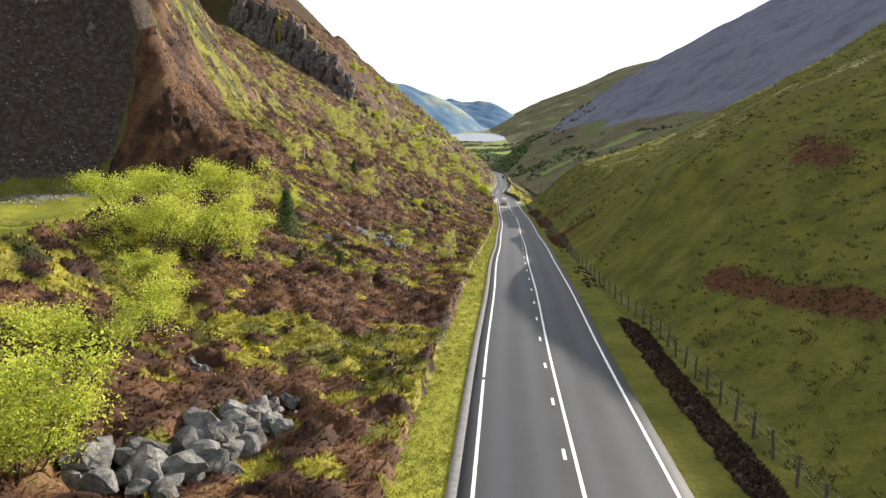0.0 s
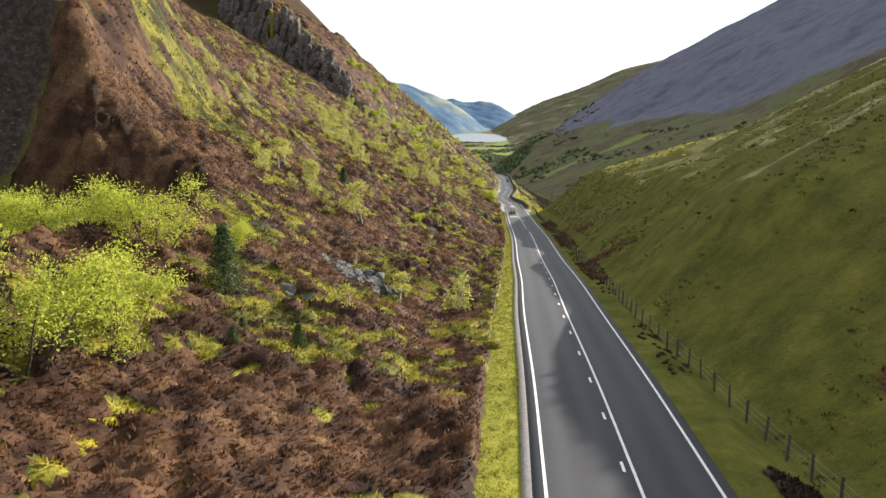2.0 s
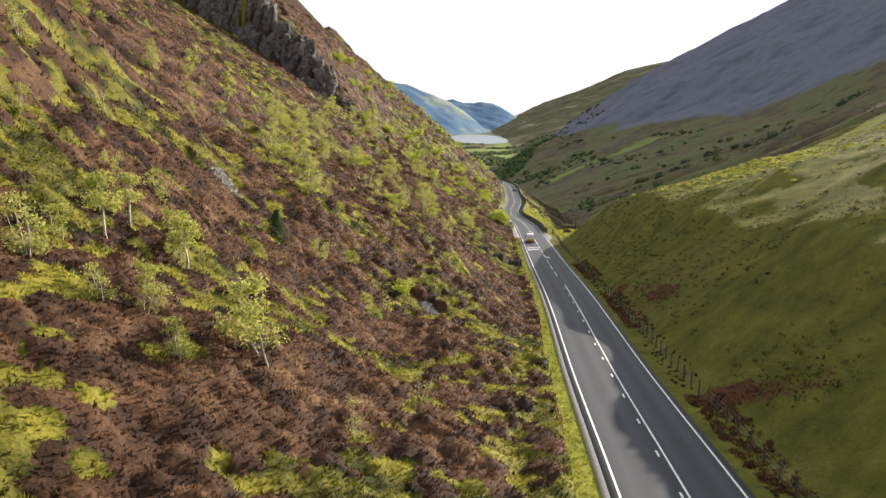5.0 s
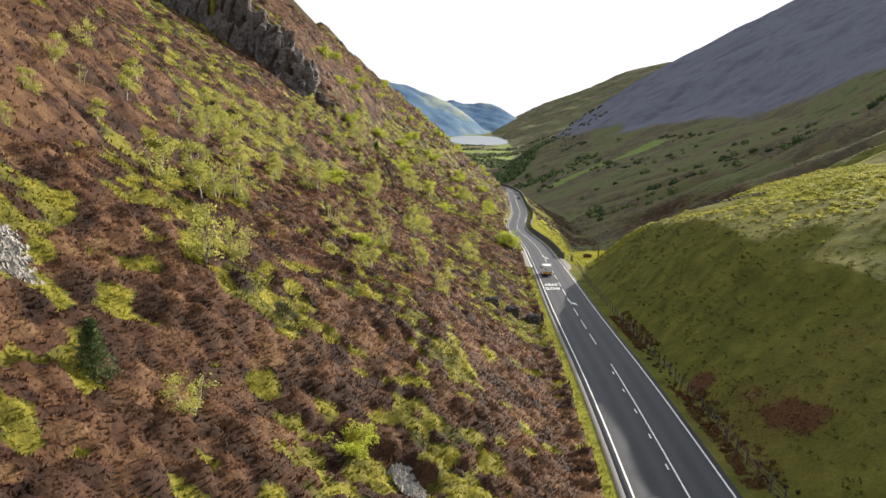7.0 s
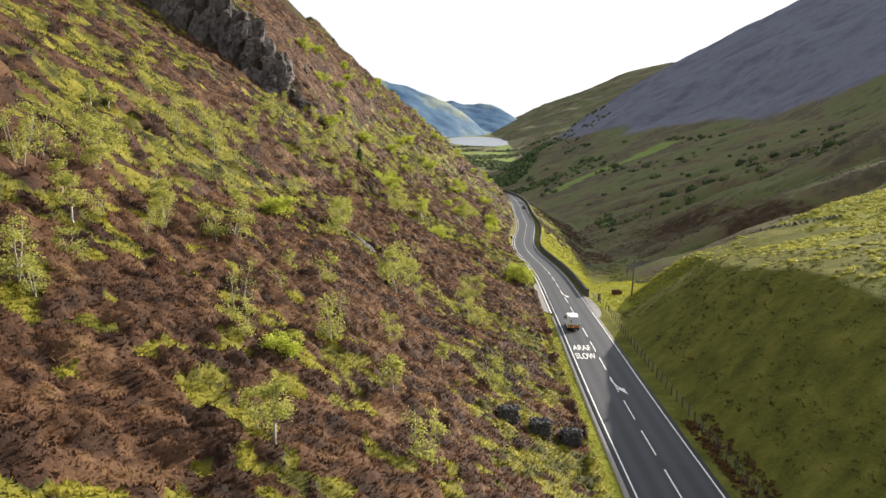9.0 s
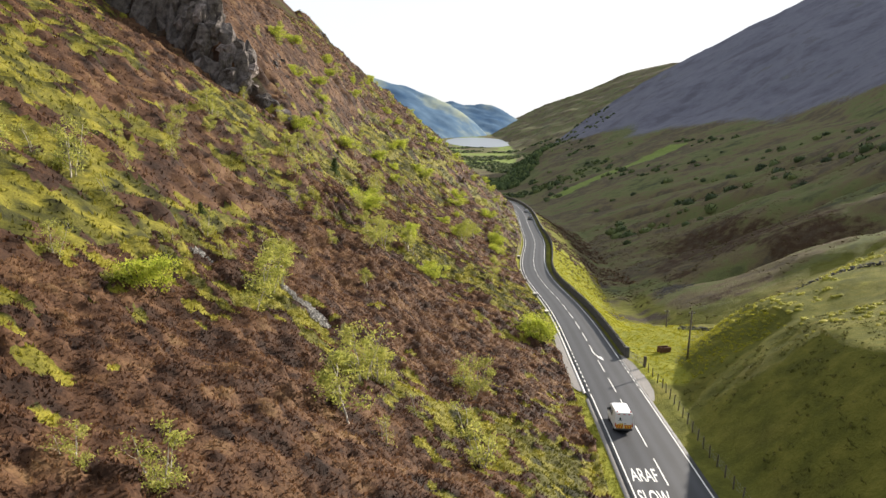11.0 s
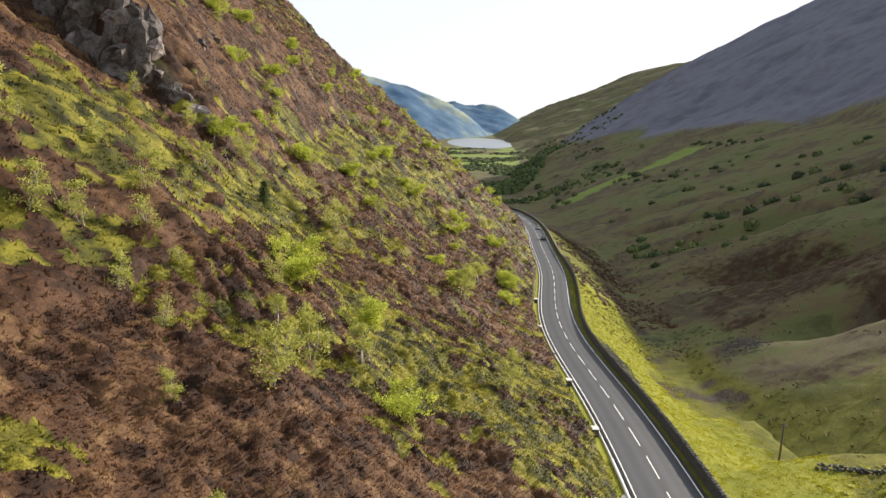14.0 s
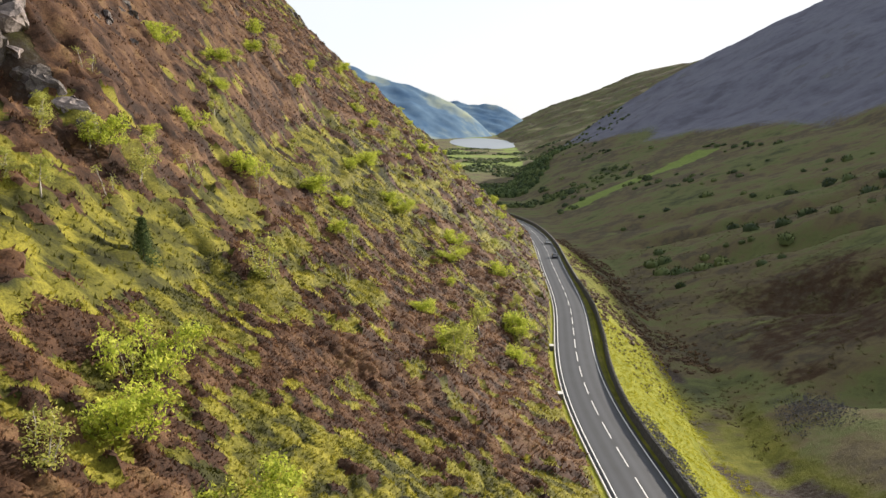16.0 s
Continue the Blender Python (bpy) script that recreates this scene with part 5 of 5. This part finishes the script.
# ---- lake ----
a = np.linspace(0, 2 * np.pi, 65)[:-1]
ring = np.stack([150 + 135 * np.cos(a), 3130 + 470 * np.sin(a), np.full(64, -110.2)], 1)
lake = sheet_mesh("water", np.vstack([[(150, 3130, -110.2)], ring]), np.array([(0, 1 + k, 1 + (k + 1) % 64) for k in range(64)]), WATER)
tagged(new("water", lake), "pale still lake on the valley floor", "lake", kind="structure")

# ---- stone parapet on the road's right ----


def road_frame(y, u, lift=0.0):
    """A pose on the road: x across to the right, y along it, z up from its tilt."""
    p, turn = road_at(y, u, lift)
    grade = math.atan((float(road_z(y + 1)) - float(road_z(y - 1))) / 2)
    return Matrix.Translation(p) @ Euler((grade, 0, radians(turn))).to_matrix().to_4x4()


def build_parapet():
    wall = tagged(new("parapet_wall"), "dark dry-stone parapet wall along the road's outer edge", "stone wall")
    n = 330
    ys = np.linspace(277, 640, n)
    rows = [(4.55, -0.6), (4.55, 0.4), (4.58, 0.9), (4.6, 1.28), (5.0, 1.28), (5.02, 0.7), (5.05, -2.4)]
    dx = (road_x(ys + 1) - road_x(ys - 1)) / 2
    ln = np.hypot(1, dx)
    bulge = knots(ys, (360, 0), (400, 1.3), (425, 1.1), (460, 0.2), (520, 0.0))
    v = []
    for j, (u, h) in enumerate(rows):
        w = u + bulge + 0.05 * value_noise(ys * 1.1, ys * 0 + j * 3.3, 5)
        v.append(np.stack([road_x(ys) + w / ln, ys - w * dx / ln, road_z(ys) + h + (0.06 * value_noise(ys * 0.9, ys * 0 + j, 6) if h > 0 else 0)], 1))
    k = len(rows)
    i = (np.arange(n - 1)[:, None] * k + np.arange(k - 1)[None]).ravel()
    body = new("body", sheet_mesh("body", np.stack(v, 1).reshape(-1, 3), np.stack([i, i + k, i + k + 1, i + 1], 1), WALL_STONE, False))
    body.parent = wall
    pier = part("end_pier", box(0.62, 0.7, 2.1, 0, 0, -0.5, 0.05), WALL_STONE, wall)
    pier.matrix_local = road_frame(276.7, 4.8)
    rnd = random.Random(81)
    for c in range(290):
        y = 277.6 + c * 0.62
        u = 4.8 + float(knots(np.array([y]), (360, 0), (400, 1.3), (425, 1.1), (460, 0.2))[0])
        at = road_frame(y, u, 1.33 + rnd.uniform(-0.02, 0.05)) @ Euler((rnd.gauss(0, 0.06), rnd.gauss(0, 0.06), rnd.gauss(0, 0.1))).to_matrix().to_4x4() @ Matrix.Diagonal((0.52, 0.72, 0.34, 1))
        piece("coping_stone", rnd.choice(WALL_ROCKS), wall, at)
    return wall


build_parapet()


def build_ruined_wall():
    wall = tagged(new("field_wall"), "tumbled dry-stone field wall over the hill's edge", "stone wall")
    rnd = random.Random(83)
    for c in range(130):
        t = c / 129
        x, y = 47 + 32 * t, 301 - 24 * t + 3 * math.sin(5 * t)
        for row in range(2):
            s = rnd.uniform(0.4, 0.75)
            px, py = x + rnd.gauss(0, 0.18), y + rnd.gauss(0, 0.18)
            piece("stone", rnd.choice(ROCKS), wall, Matrix.Translation((px, py, ground_at(px, py) + 0.15 + 0.32 * row)) @ turned(rnd, 20) @ Matrix.Diagonal((s, s, s, 1)))
    return wall


build_ruined_wall()

# ---- stone blocks on the slope ----
for k, (x, y, s) in enumerate(((6.9, 196.4, 1.0), (9.8, 196.9, 1.05), (12.9, 198.3, 1.05))):
    block = empty("gabion_block", Matrix.Translation((x, y, ground_at(x, y) + 0.05)) @ Euler((0, 0, radians(-8 + 6 * k))).to_matrix().to_4x4(), "square dark stone-filled gabion on the heath slope", "gabion", "gabions above the road")
    part("core", box(1.66 * s, 0.98 * s, 1.3 * s, 0, 0, 0, 0.06), WALL_STONE, block)
    rnd = random.Random(90 + k)
    for a in range(70):
        face = rnd.random()
        w = rnd.uniform(0.32, 0.5)
        if face < 0.45:
            p = (rnd.uniform(-0.85, 0.85) * s, -0.5 * s, rnd.uniform(0.2, 1.3) * s)
        elif face < 0.75:
            p = (rnd.uniform(-0.85, 0.85) * s, rnd.uniform(-0.5, 0.5) * s, 1.34 * s)
        else:
            p = (rnd.choice((-0.84, 0.84)) * s, rnd.uniform(-0.5, 0.5) * s, rnd.uniform(0.2, 1.3) * s)
        piece("stone", rnd.choice(WALL_ROCKS), block, Matrix.Translation(p) @ turned(rnd, 30) @ Matrix.Diagonal((w, w, w, 1)))

# ---- fence along the right ----


def fence_u(y):
    return float(knots(np.array([y]), (0, 9.0), (48, 8.6), (80, 6.2), (240, 5.7), (262, 6.6), (272, 6.2))[0])


def build_fence():
    fence = tagged(new("stock_fence"), "weathered timber post-and-wire stock fence beside the road", "fence")
    rnd = random.Random(95)
    posts = [mesh_from(box(0.11, 0.11, 1.75, 0, 0, -0.4, 0.015), "post", TIMBER), mesh_from(tube(bmesh.new(), [(0, 0, -0.4), (0.01, 0, 0.6), (0.03, 0.01, 1.3)], [0.075, 0.07, 0.06], 7), "post", TIMBER)]
    ys = np.arange(9, 271.5, 2.3)
    tops = []
    for y in ys:
        p, turn = road_at(float(y), fence_u(y))
        z = ground_at(p.x, p.y)
        piece("post", rnd.choice(posts), fence, Matrix.Translation((p.x, p.y, z)) @ Euler((rnd.gauss(0, 0.04), rnd.gauss(0, 0.04), radians(turn))).to_matrix().to_4x4())
        tops.append(Vector((p.x, p.y, z)))
    for h in (0.45, 0.8, 1.15):
        part("wire", tube(bmesh.new(), [p + Vector((0, 0, h)) for p in tops], [0.005] * len(tops), 3), IRON, fence)
    return fence


build_fence()


def build_gate():
    a = road_at(276.2, 5.1)[0]
    b = road_at(271.8, 6.2)[0]
    a.z, b.z = ground_at(a.x, a.y), ground_at(b.x, b.y)
    d = b - a
    ln = math.hypot(d.x, d.y)
    m = Matrix.Translation(a) @ Euler((0, math.atan2(-d.z, ln), math.atan2(d.y, d.x))).to_matrix().to_4x4()
    gate = empty("field_gate", m, "closed galvanised steel field gate by the wall end", "gate")
    for h in (0.2, 0.38, 0.56, 0.78, 1.0, 1.22):
        part("bar", tube(bmesh.new(), [(0.15, 0, h), (ln - 0.2, 0, h)], [0.025, 0.025], 6), IRON, gate)
    for x in (0.15, ln / 2, ln - 0.2):
        part("upright", tube(bmesh.new(), [(x, 0, 0.15), (x, 0, 1.26)], [0.03, 0.03], 6), IRON, gate)
    part("brace", tube(bmesh.new(), [(0.2, 0, 0.2), (ln - 0.25, 0, 1.2)], [0.02, 0.02], 6), IRON, gate)
    post = tagged(new("gate_post", mesh_from(box(0.36, 0.4, 1.9, 0, 0, -0.3, 0.05), "gate_post", TIMBER)), "stout dark gate post with pale face", "post")
    post.matrix_world = Matrix.Translation((b.x + 0.15, b.y - 0.2, b.z)) @ Euler((0, 0.05, 0.3)).to_matrix().to_4x4()


build_gate()


def telegraph_pole(x, y, height, label):
    pole = empty("telegraph_pole", Matrix.Translation((x, y, ground_at(x, y))) @ Euler((0, 0.02, 0)).to_matrix().to_4x4(), label, "pole", "telegraph poles")
    part("pole", tube(bmesh.new(), [(0, 0, -0.5), (0, 0, height * 0.5), (0, 0, height)], [0.15, 0.13, 0.1], 9), TIMBER, pole, smooth=True)
    part("crossarm", box(0.9, 0.09, 0.1, 0, 0, height - 0.5, 0.01), TIMBER, pole)
    for sx in (-0.38, 0.38):
        part("insulator", tube(bmesh.new(), [(sx, 0, height - 0.4), (sx, 0, height - 0.32), (sx, 0, height - 0.24)], [0.03, 0.05, 0.02], 7), CONCRETE, pole)
    return pole


telegraph_pole(38.9, 273.6, 7.6, "dark timber telegraph pole on the grass below the hill")
telegraph_pole(47.9, 311.0, 7.4, "dark timber telegraph pole down by the stream")


def build_trough():
    x, y = 37.8, 281.0
    t = empty("sheep_trough", Matrix.Translation((x, y, ground_at(x, y) - 0.05)) @ Euler((0, 0.05, 0.35)).to_matrix().to_4x4(), "rusty dark box trough on the yellow grass", "trough")
    part("front", box(1.9, 0.08, 0.95, 0, -0.5, 0, 0.01), RUST, t)
    part("back", box(1.9, 0.08, 0.95, 0, 0.5, 0, 0.01), RUST, t)
    for sx in (-0.92, 0.92):
        part("end", box(0.08, 0.92, 0.95, sx, 0, 0, 0.01), RUST, t)
    part("floor", box(1.75, 0.92, 0.08, 0, 0, 0.1), RUST, t)
    part("rim", box(1.96, 0.14, 0.06, 0, -0.5, 0.95, 0.01), RUST, t)
    part("rim", box(1.96, 0.14, 0.06, 0, 0.5, 0.95, 0.01), RUST, t)


build_trough()

# ---- road furniture and paint ----
tagged(new("kerb", ribbon("kerb", 258, 300, [(-4.3, -0.1), (-4.28, 0.09), (-3.98, 0.09), (-3.96, -0.1)], CONCRETE)), "pale concrete kerb along the lay-by", "kerb", kind="structure")
tagged(new("kerb", ribbon("kerb", 300, 560, [(-4.2, -0.1), (-4.18, 0.06), (-4.0, 0.06), (-3.98, -0.1)], CONCRETE)), "pale concrete kerb at the foot of the hill", "kerb", kind="structure")


def lens_ribbon(name, y0, y1, inner, depth, mat, lift):
    """A tapering apron beside the road."""
    ys = np.linspace(y0, y1, 30)
    w = inner - depth * np.sin(np.linspace(0.05, np.pi - 0.05, 30)) ** 0.7 * (1 if inner < 0 else -1)
    dx = (road_x(ys + 1) - road_x(ys - 1)) / 2
    ln = np.hypot(1, dx)
    cols = []
    for f in (0, 0.35, 0.7, 1.0):
        u = inner + (w - inner) * f
        x, y = road_x(ys) + u / ln, ys - u * dx / ln
        cols.append(np.stack([x, y, road_z(ys) + lift - 0.06 * f], 1))
    i = (np.arange(29)[:, None] * 4 + np.arange(3)[None]).ravel()
    quads = np.stack([i, i + 4, i + 5, i + 1], 1) if inner < 0 else np.stack([i, i + 1, i + 5, i + 4], 1)
    return sheet_mesh(name, np.stack(cols, 1).reshape(-1, 3), quads, mat)


tagged(new("lay_by", lens_ribbon("lay_by", 259, 291, -4.25, 3.4, GRIT, 0.03)), "grey gravel lay-by beside the road", "lay-by", kind="structure")
tagged(new("gateway", lens_ribbon("gateway", 256, 278, 3.9, 1.7, GRIT, 0.02)), "gritty gateway apron beside the road", "gateway", kind="structure")
tagged(new("road_edge", ribbon("road_edge", 8, 256, [(-4.32, -0.12), (-4.2, 0.0), (-3.93, 0.008)], GRIT)), "pale gritty edge of the asphalt", "road edge", kind="structure")

for y in (307.5, 328.5, 365.0, 392.0):
    wall = empty("culvert_headwall", road_frame(y, -4.75) @ Matrix.Translation((0, 0, -0.3)), "small dark culvert headwall with pale coping", "headwall", "culvert headwalls")
    part("block", box(0.75, 1.3, 1.05, 0, 0, 0, 0.04), WALL_STONE, wall)
    part("coping", box(0.85, 1.4, 0.12, 0, 0, 1.05, 0.02), CONCRETE, wall)
post = empty("marker_post", road_frame(436, -4.7), "pale roadside marker post at the bend", "post")
part("shaft", box(0.12, 0.1, 1.5, 0, 0, -0.2, 0.02), CONCRETE, post)
part("cap", box(0.14, 0.12, 0.2, 0, 0, 1.3, 0.02), BLACK, post)


def road_word(text, y, u, width, length):
    """A word painted on the road, stretched along it."""
    c = bpy.data.curves.new("road_word", "FONT")
    c.body, c.align_x, c.align_y, c.size, c.offset = text, "CENTER", "CENTER", 1.0, 0.012
    tmp = bpy.data.objects.new("tmp", c)
    scene.collection.objects.link(tmp)
    bpy.context.view_layer.update()
    me = bpy.data.meshes.new_from_object(tmp.evaluated_get(bpy.context.evaluated_depsgraph_get()))
    bpy.data.objects.remove(tmp)
    co = np.array([v.co[:] for v in me.vertices])
    size = co.max(0) - co.min(0)
    me.transform(Matrix.Diagonal((width / size[0], length / size[1], 1, 1)))
    me.materials.clear()
    me.materials.append(PAINT)
    ob = new("road_word", me)
    ob.parent = road
    ob.matrix_local = road_frame(y, u, crown(u) + 0.012) @ Euler((0, -0.018, 0)).to_matrix().to_4x4()
    return ob


road_word("SLOW", 229.3, -1.75, 2.7, 2.9)
road_word("ARAF", 233.9, -1.75, 2.5, 2.9)


def road_arrow(y):
    """A deflection arrow, tail on the centre line, head towards the near right."""
    bm = bmesh.new()
    spine = [(-0.1, 3.2), (-0.08, 1.6), (0.06, 0.4), (0.42, -0.9)]
    pts = [(x - 0.1, yy) for x, yy in spine] + [(0.02, -1.0), (0.9, -3.0), (0.84, -0.8)] + [(x + 0.1, yy) for x, yy in spine[::-1]]
    bm.faces.new([bm.verts.new((x, yy, 0.0)) for x, yy in pts[::-1]])
    bmesh.ops.triangulate(bm, faces=bm.faces[:])
    ob = part("road_arrow", bm, PAINT, road)
    ob.matrix_local = road_frame(y, 0.0, crown(0) + 0.006)
    return ob


road_arrow(216.2)
road_arrow(277.0)

# ---- vehicles ----


def loft(stations, bm=None):
    """Closed shell over cross-sections; a station: y, then (half width, z) from sill to roof middle."""
    bm = bm or bmesh.new()
    rings = []
    for y, prof in stations:
        pts = [(-w, z) for w, z in prof] + [(w, z) for w, z in prof[::-1] if w > 0]
        rings.append([bm.verts.new((x, y, z)) for x, z in pts])
    n = len(rings[0])
    for a, b in zip(rings, rings[1:]):
        for k in range(n):
            bm.faces.new((a[k], a[(k + 1) % n], b[(k + 1) % n], b[k]))
    bm.faces.new(rings[0][::-1])
    bm.faces.new(rings[-1])
    bmesh.ops.recalc_face_normals(bm, faces=bm.faces[:])
    return bm


def slab(pts, thick):
    """A flat panel with thickness, from its outline, pushed along its own normal."""
    bm = bmesh.new()
    f = bm.faces.new([bm.verts.new(p) for p in pts])
    f.normal_update()
    out = bmesh.ops.extrude_face_region(bm, geom=[f])
    n = f.normal.copy()
    bmesh.ops.translate(bm, vec=n * thick, verts=[g for g in out["geom"] if isinstance(g, bmesh.types.BMVert)])
    bmesh.ops.recalc_face_normals(bm, faces=bm.faces[:])
    return bm


def wheel_at(car, x, y, r, w):
    bm = bmesh.new()
    rot = Matrix.Translation((x, y, r)) @ Euler((0, math.pi / 2, 0)).to_matrix().to_4x4()
    bmesh.ops.create_cone(bm, cap_ends=True, segments=20, radius1=r, radius2=r, depth=w, matrix=rot)
    bmesh.ops.bevel(bm, geom=[e for e in bm.edges if e.is_manifold and e.calc_face_angle(0) > 1], offset=0.03, segments=1, affect="EDGES")
    wheel = part("wheel", bm, TYRE, car)
    rim = bmesh.new()
    bmesh.ops.create_cone(rim, cap_ends=True, segments=16, radius1=r * 0.62, radius2=r * 0.55, depth=w + 0.02, matrix=rot)
    part("rim", rim, RIM, wheel)


def build_van(m):
    van = empty("van", m, "white panel van with red and yellow rear chevrons", "van")
    s = lambda y, b, wz, rz, ww=0.98, rw=0.84: (y, [(0.9, b), (ww, b + 0.18), (ww, wz), (rw + 0.07, rz - 0.16), (rw, rz - 0.03), (rw * 0.6, rz), (0, rz + 0.015)])  # noqa: E731
    bm = loft([s(-2.45, 0.42, 1.25, 2.2), s(-2.38, 0.36, 1.25, 2.27), s(-1.0, 0.34, 1.25, 2.3), s(0.9, 0.34, 1.25, 2.28), s(1.25, 0.34, 1.22, 2.16), s(1.95, 0.34, 1.2, 1.32, 0.96, 0.8), s(2.4, 0.36, 0.98, 1.1, 0.9, 0.72), s(2.52, 0.42, 0.8, 0.9, 0.84, 0.66)])
    body = part("body", bm, WHITE_PAINT, van)
    part("rear_bumper", box(1.86, 0.18, 0.2, 0, -2.52, 0.34, 0.04), BLACK, van)
    part("front_bumper", box(1.8, 0.2, 0.3, 0, 2.5, 0.3, 0.05), BLACK, van)
    part("windscreen", slab([(-0.78, 1.36, 2.1), (0.78, 1.36, 2.1), (0.84, 1.9, 1.42), (-0.84, 1.9, 1.42)][::-1], 0.03), GLASS, van)
    for sx in (-1, 1):
        pts = [(sx * 0.985, 0.35, 1.3), (sx * 0.975, 1.5, 1.32), (sx * 0.93, 1.2, 1.95), (sx * 0.93, 0.35, 1.98)]
        part("side_window", slab(pts if sx < 0 else pts[::-1], 0.02), GLASS, van)
        pts = [(sx * 0.985, -0.75, 1.35), (sx * 0.985, 0.15, 1.35), (sx * 0.935, 0.15, 1.95), (sx * 0.935, -0.75, 1.95)]
        part("side_window", slab(pts if sx < 0 else pts[::-1], 0.02), GLASS, van)
        part("mirror", box(0.16, 0.1, 0.34, sx * 1.12, 1.25, 1.3, 0.03), BLACK, van)
        lamp = part("tail_light", box(0.1, 0.06, 0.42, sx * 0.9, -2.47, 0.72, 0.02), RED, van)
        part("headlight", box(0.26, 0.12, 0.2, sx * 0.7, 2.44, 0.72, 0.03), RIM, van)
        for y in (-1.5, 1.6):
            wheel_at(van, sx * 0.86, y, 0.33, 0.2)
        part("beacon", tube(bmesh.new(), [(sx * 0.72, -2.2, 2.24), (sx * 0.72, -2.2, 2.38), (sx * 0.72, -2.2, 2.44)], [0.08, 0.07, 0.03], 10), AMBER, van)
        # half of the chevrons: slanted bars, red on yellow
        board = part("chevron_board", box(0.78, 0.02, 0.42, sx * 0.44, -2.475, 0.55), YELLOW, van)
        for k in range(3):
            x0 = sx * (0.08 + 0.26 * k)
            pts = [(x0, -2.487, 0.55), (x0 + sx * 0.13, -2.487, 0.55), (x0 + sx * 0.0, -2.487, 0.97), (x0 - sx * 0.0 - sx * 0.0, -2.487, 0.97)]
            pts = [(x0 + sx * 0.12, -2.487, 0.55), (x0 + sx * 0.25 if k < 2 else x0 + sx * 0.23, -2.487, 0.55), (x0 + sx * 0.1, -2.487, 0.97), (x0 - sx * 0.03, -2.487, 0.97)]
            part("chevron_bar", slab(pts if sx > 0 else pts[::-1], 0.006), RED, board)
        door = part("rear_door", box(0.84, 0.03, 0.85, sx * 0.435, -2.46, 1.0, 0.01), WHITE_PAINT, van)
        part("door_handle", box(0.14, 0.03, 0.04, sx * 0.12, -2.49, 1.08, 0.008), BLACK, door)
    part("badge", box(0.2, 0.012, 0.24, -0.4, -2.485, 1.5), GREEN, van)
    part("badge_strip", box(0.4, 0.012, 0.05, -0.4, -2.485, 1.42), GREEN, van)
    part("number_plate", box(0.5, 0.016, 0.12, -0.3, -2.495, 0.99), YELLOW, van)
    for sx in (-0.55, 0, 0.55):
        part("roof_strip", box(0.26, 0.02, 0.07, sx, -2.455, 2.08), RED, van)
    return van


build_van(road_frame(247.0, -1.75, 0.045))


def build_car(m, paint, label):
    car = empty("car", m, label, "car", "oncoming cars")
    s = lambda y, b, wz, rz, ww, rw: (y, [(ww - 0.08, b), (ww, b + 0.15), (ww, wz), (rw + 0.04, rz - 0.1), (rw, rz - 0.02), (0, rz)])  # noqa: E731
    part("body", loft([s(-2.1, 0.35, 0.75, 0.9, 0.78, 0.68), s(-1.85, 0.25, 0.85, 1.0, 0.86, 0.7), s(-1.3, 0.2, 0.9, 1.38, 0.88, 0.6), s(-0.4, 0.2, 0.9, 1.46, 0.88, 0.62), s(0.35, 0.2, 0.9, 1.4, 0.88, 0.6), s(1.05, 0.2, 0.88, 0.98, 0.87, 0.72), s(1.85, 0.22, 0.75, 0.84, 0.84, 0.68), s(2.1, 0.32, 0.6, 0.68, 0.76, 0.6)]), paint, car, smooth=False)
    part("windscreen", slab([(-0.58, 0.42, 1.37), (0.58, 0.42, 1.37), (0.68, 1.02, 1.0), (-0.68, 1.02, 1.0)][::-1], 0.02), GLASS, car)
    part("rear_window", slab([(-0.58, -1.36, 1.36), (0.58, -1.36, 1.36), (0.64, -1.82, 1.03), (-0.64, -1.82, 1.03)], 0.02), GLASS, car)
    for sx in (-1, 1):
        pts = [(sx * 0.885, -1.2, 0.95), (sx * 0.885, 0.75, 0.93), (sx * 0.67, 0.3, 1.32), (sx * 0.67, -1.0, 1.34)]
        part("side_window", slab(pts if sx < 0 else pts[::-1], 0.015), GLASS, car)
        part("headlight", box(0.3, 0.12, 0.16, sx * 0.58, 2.0, 0.58, 0.03), RIM, car)
        part("mirror", box(0.18, 0.12, 0.13, sx * 0.97, 0.6, 0.95, 0.03), BLACK, car)
        for y in (-1.3, 1.3):
            wheel_at(car, sx * 0.8, y, 0.31, 0.19)
    return car


half_turn = Matrix.Rotation(math.pi, 4, "Z")
build_car(road_frame(499, 1.75, 0.045) @ half_turn, CAR_DARK, "dark hatchback car driving up the road")
build_car(road_frame(531, 1.75, 0.045) @ half_turn, CAR_SILVER, "silver-grey car driving up the road")
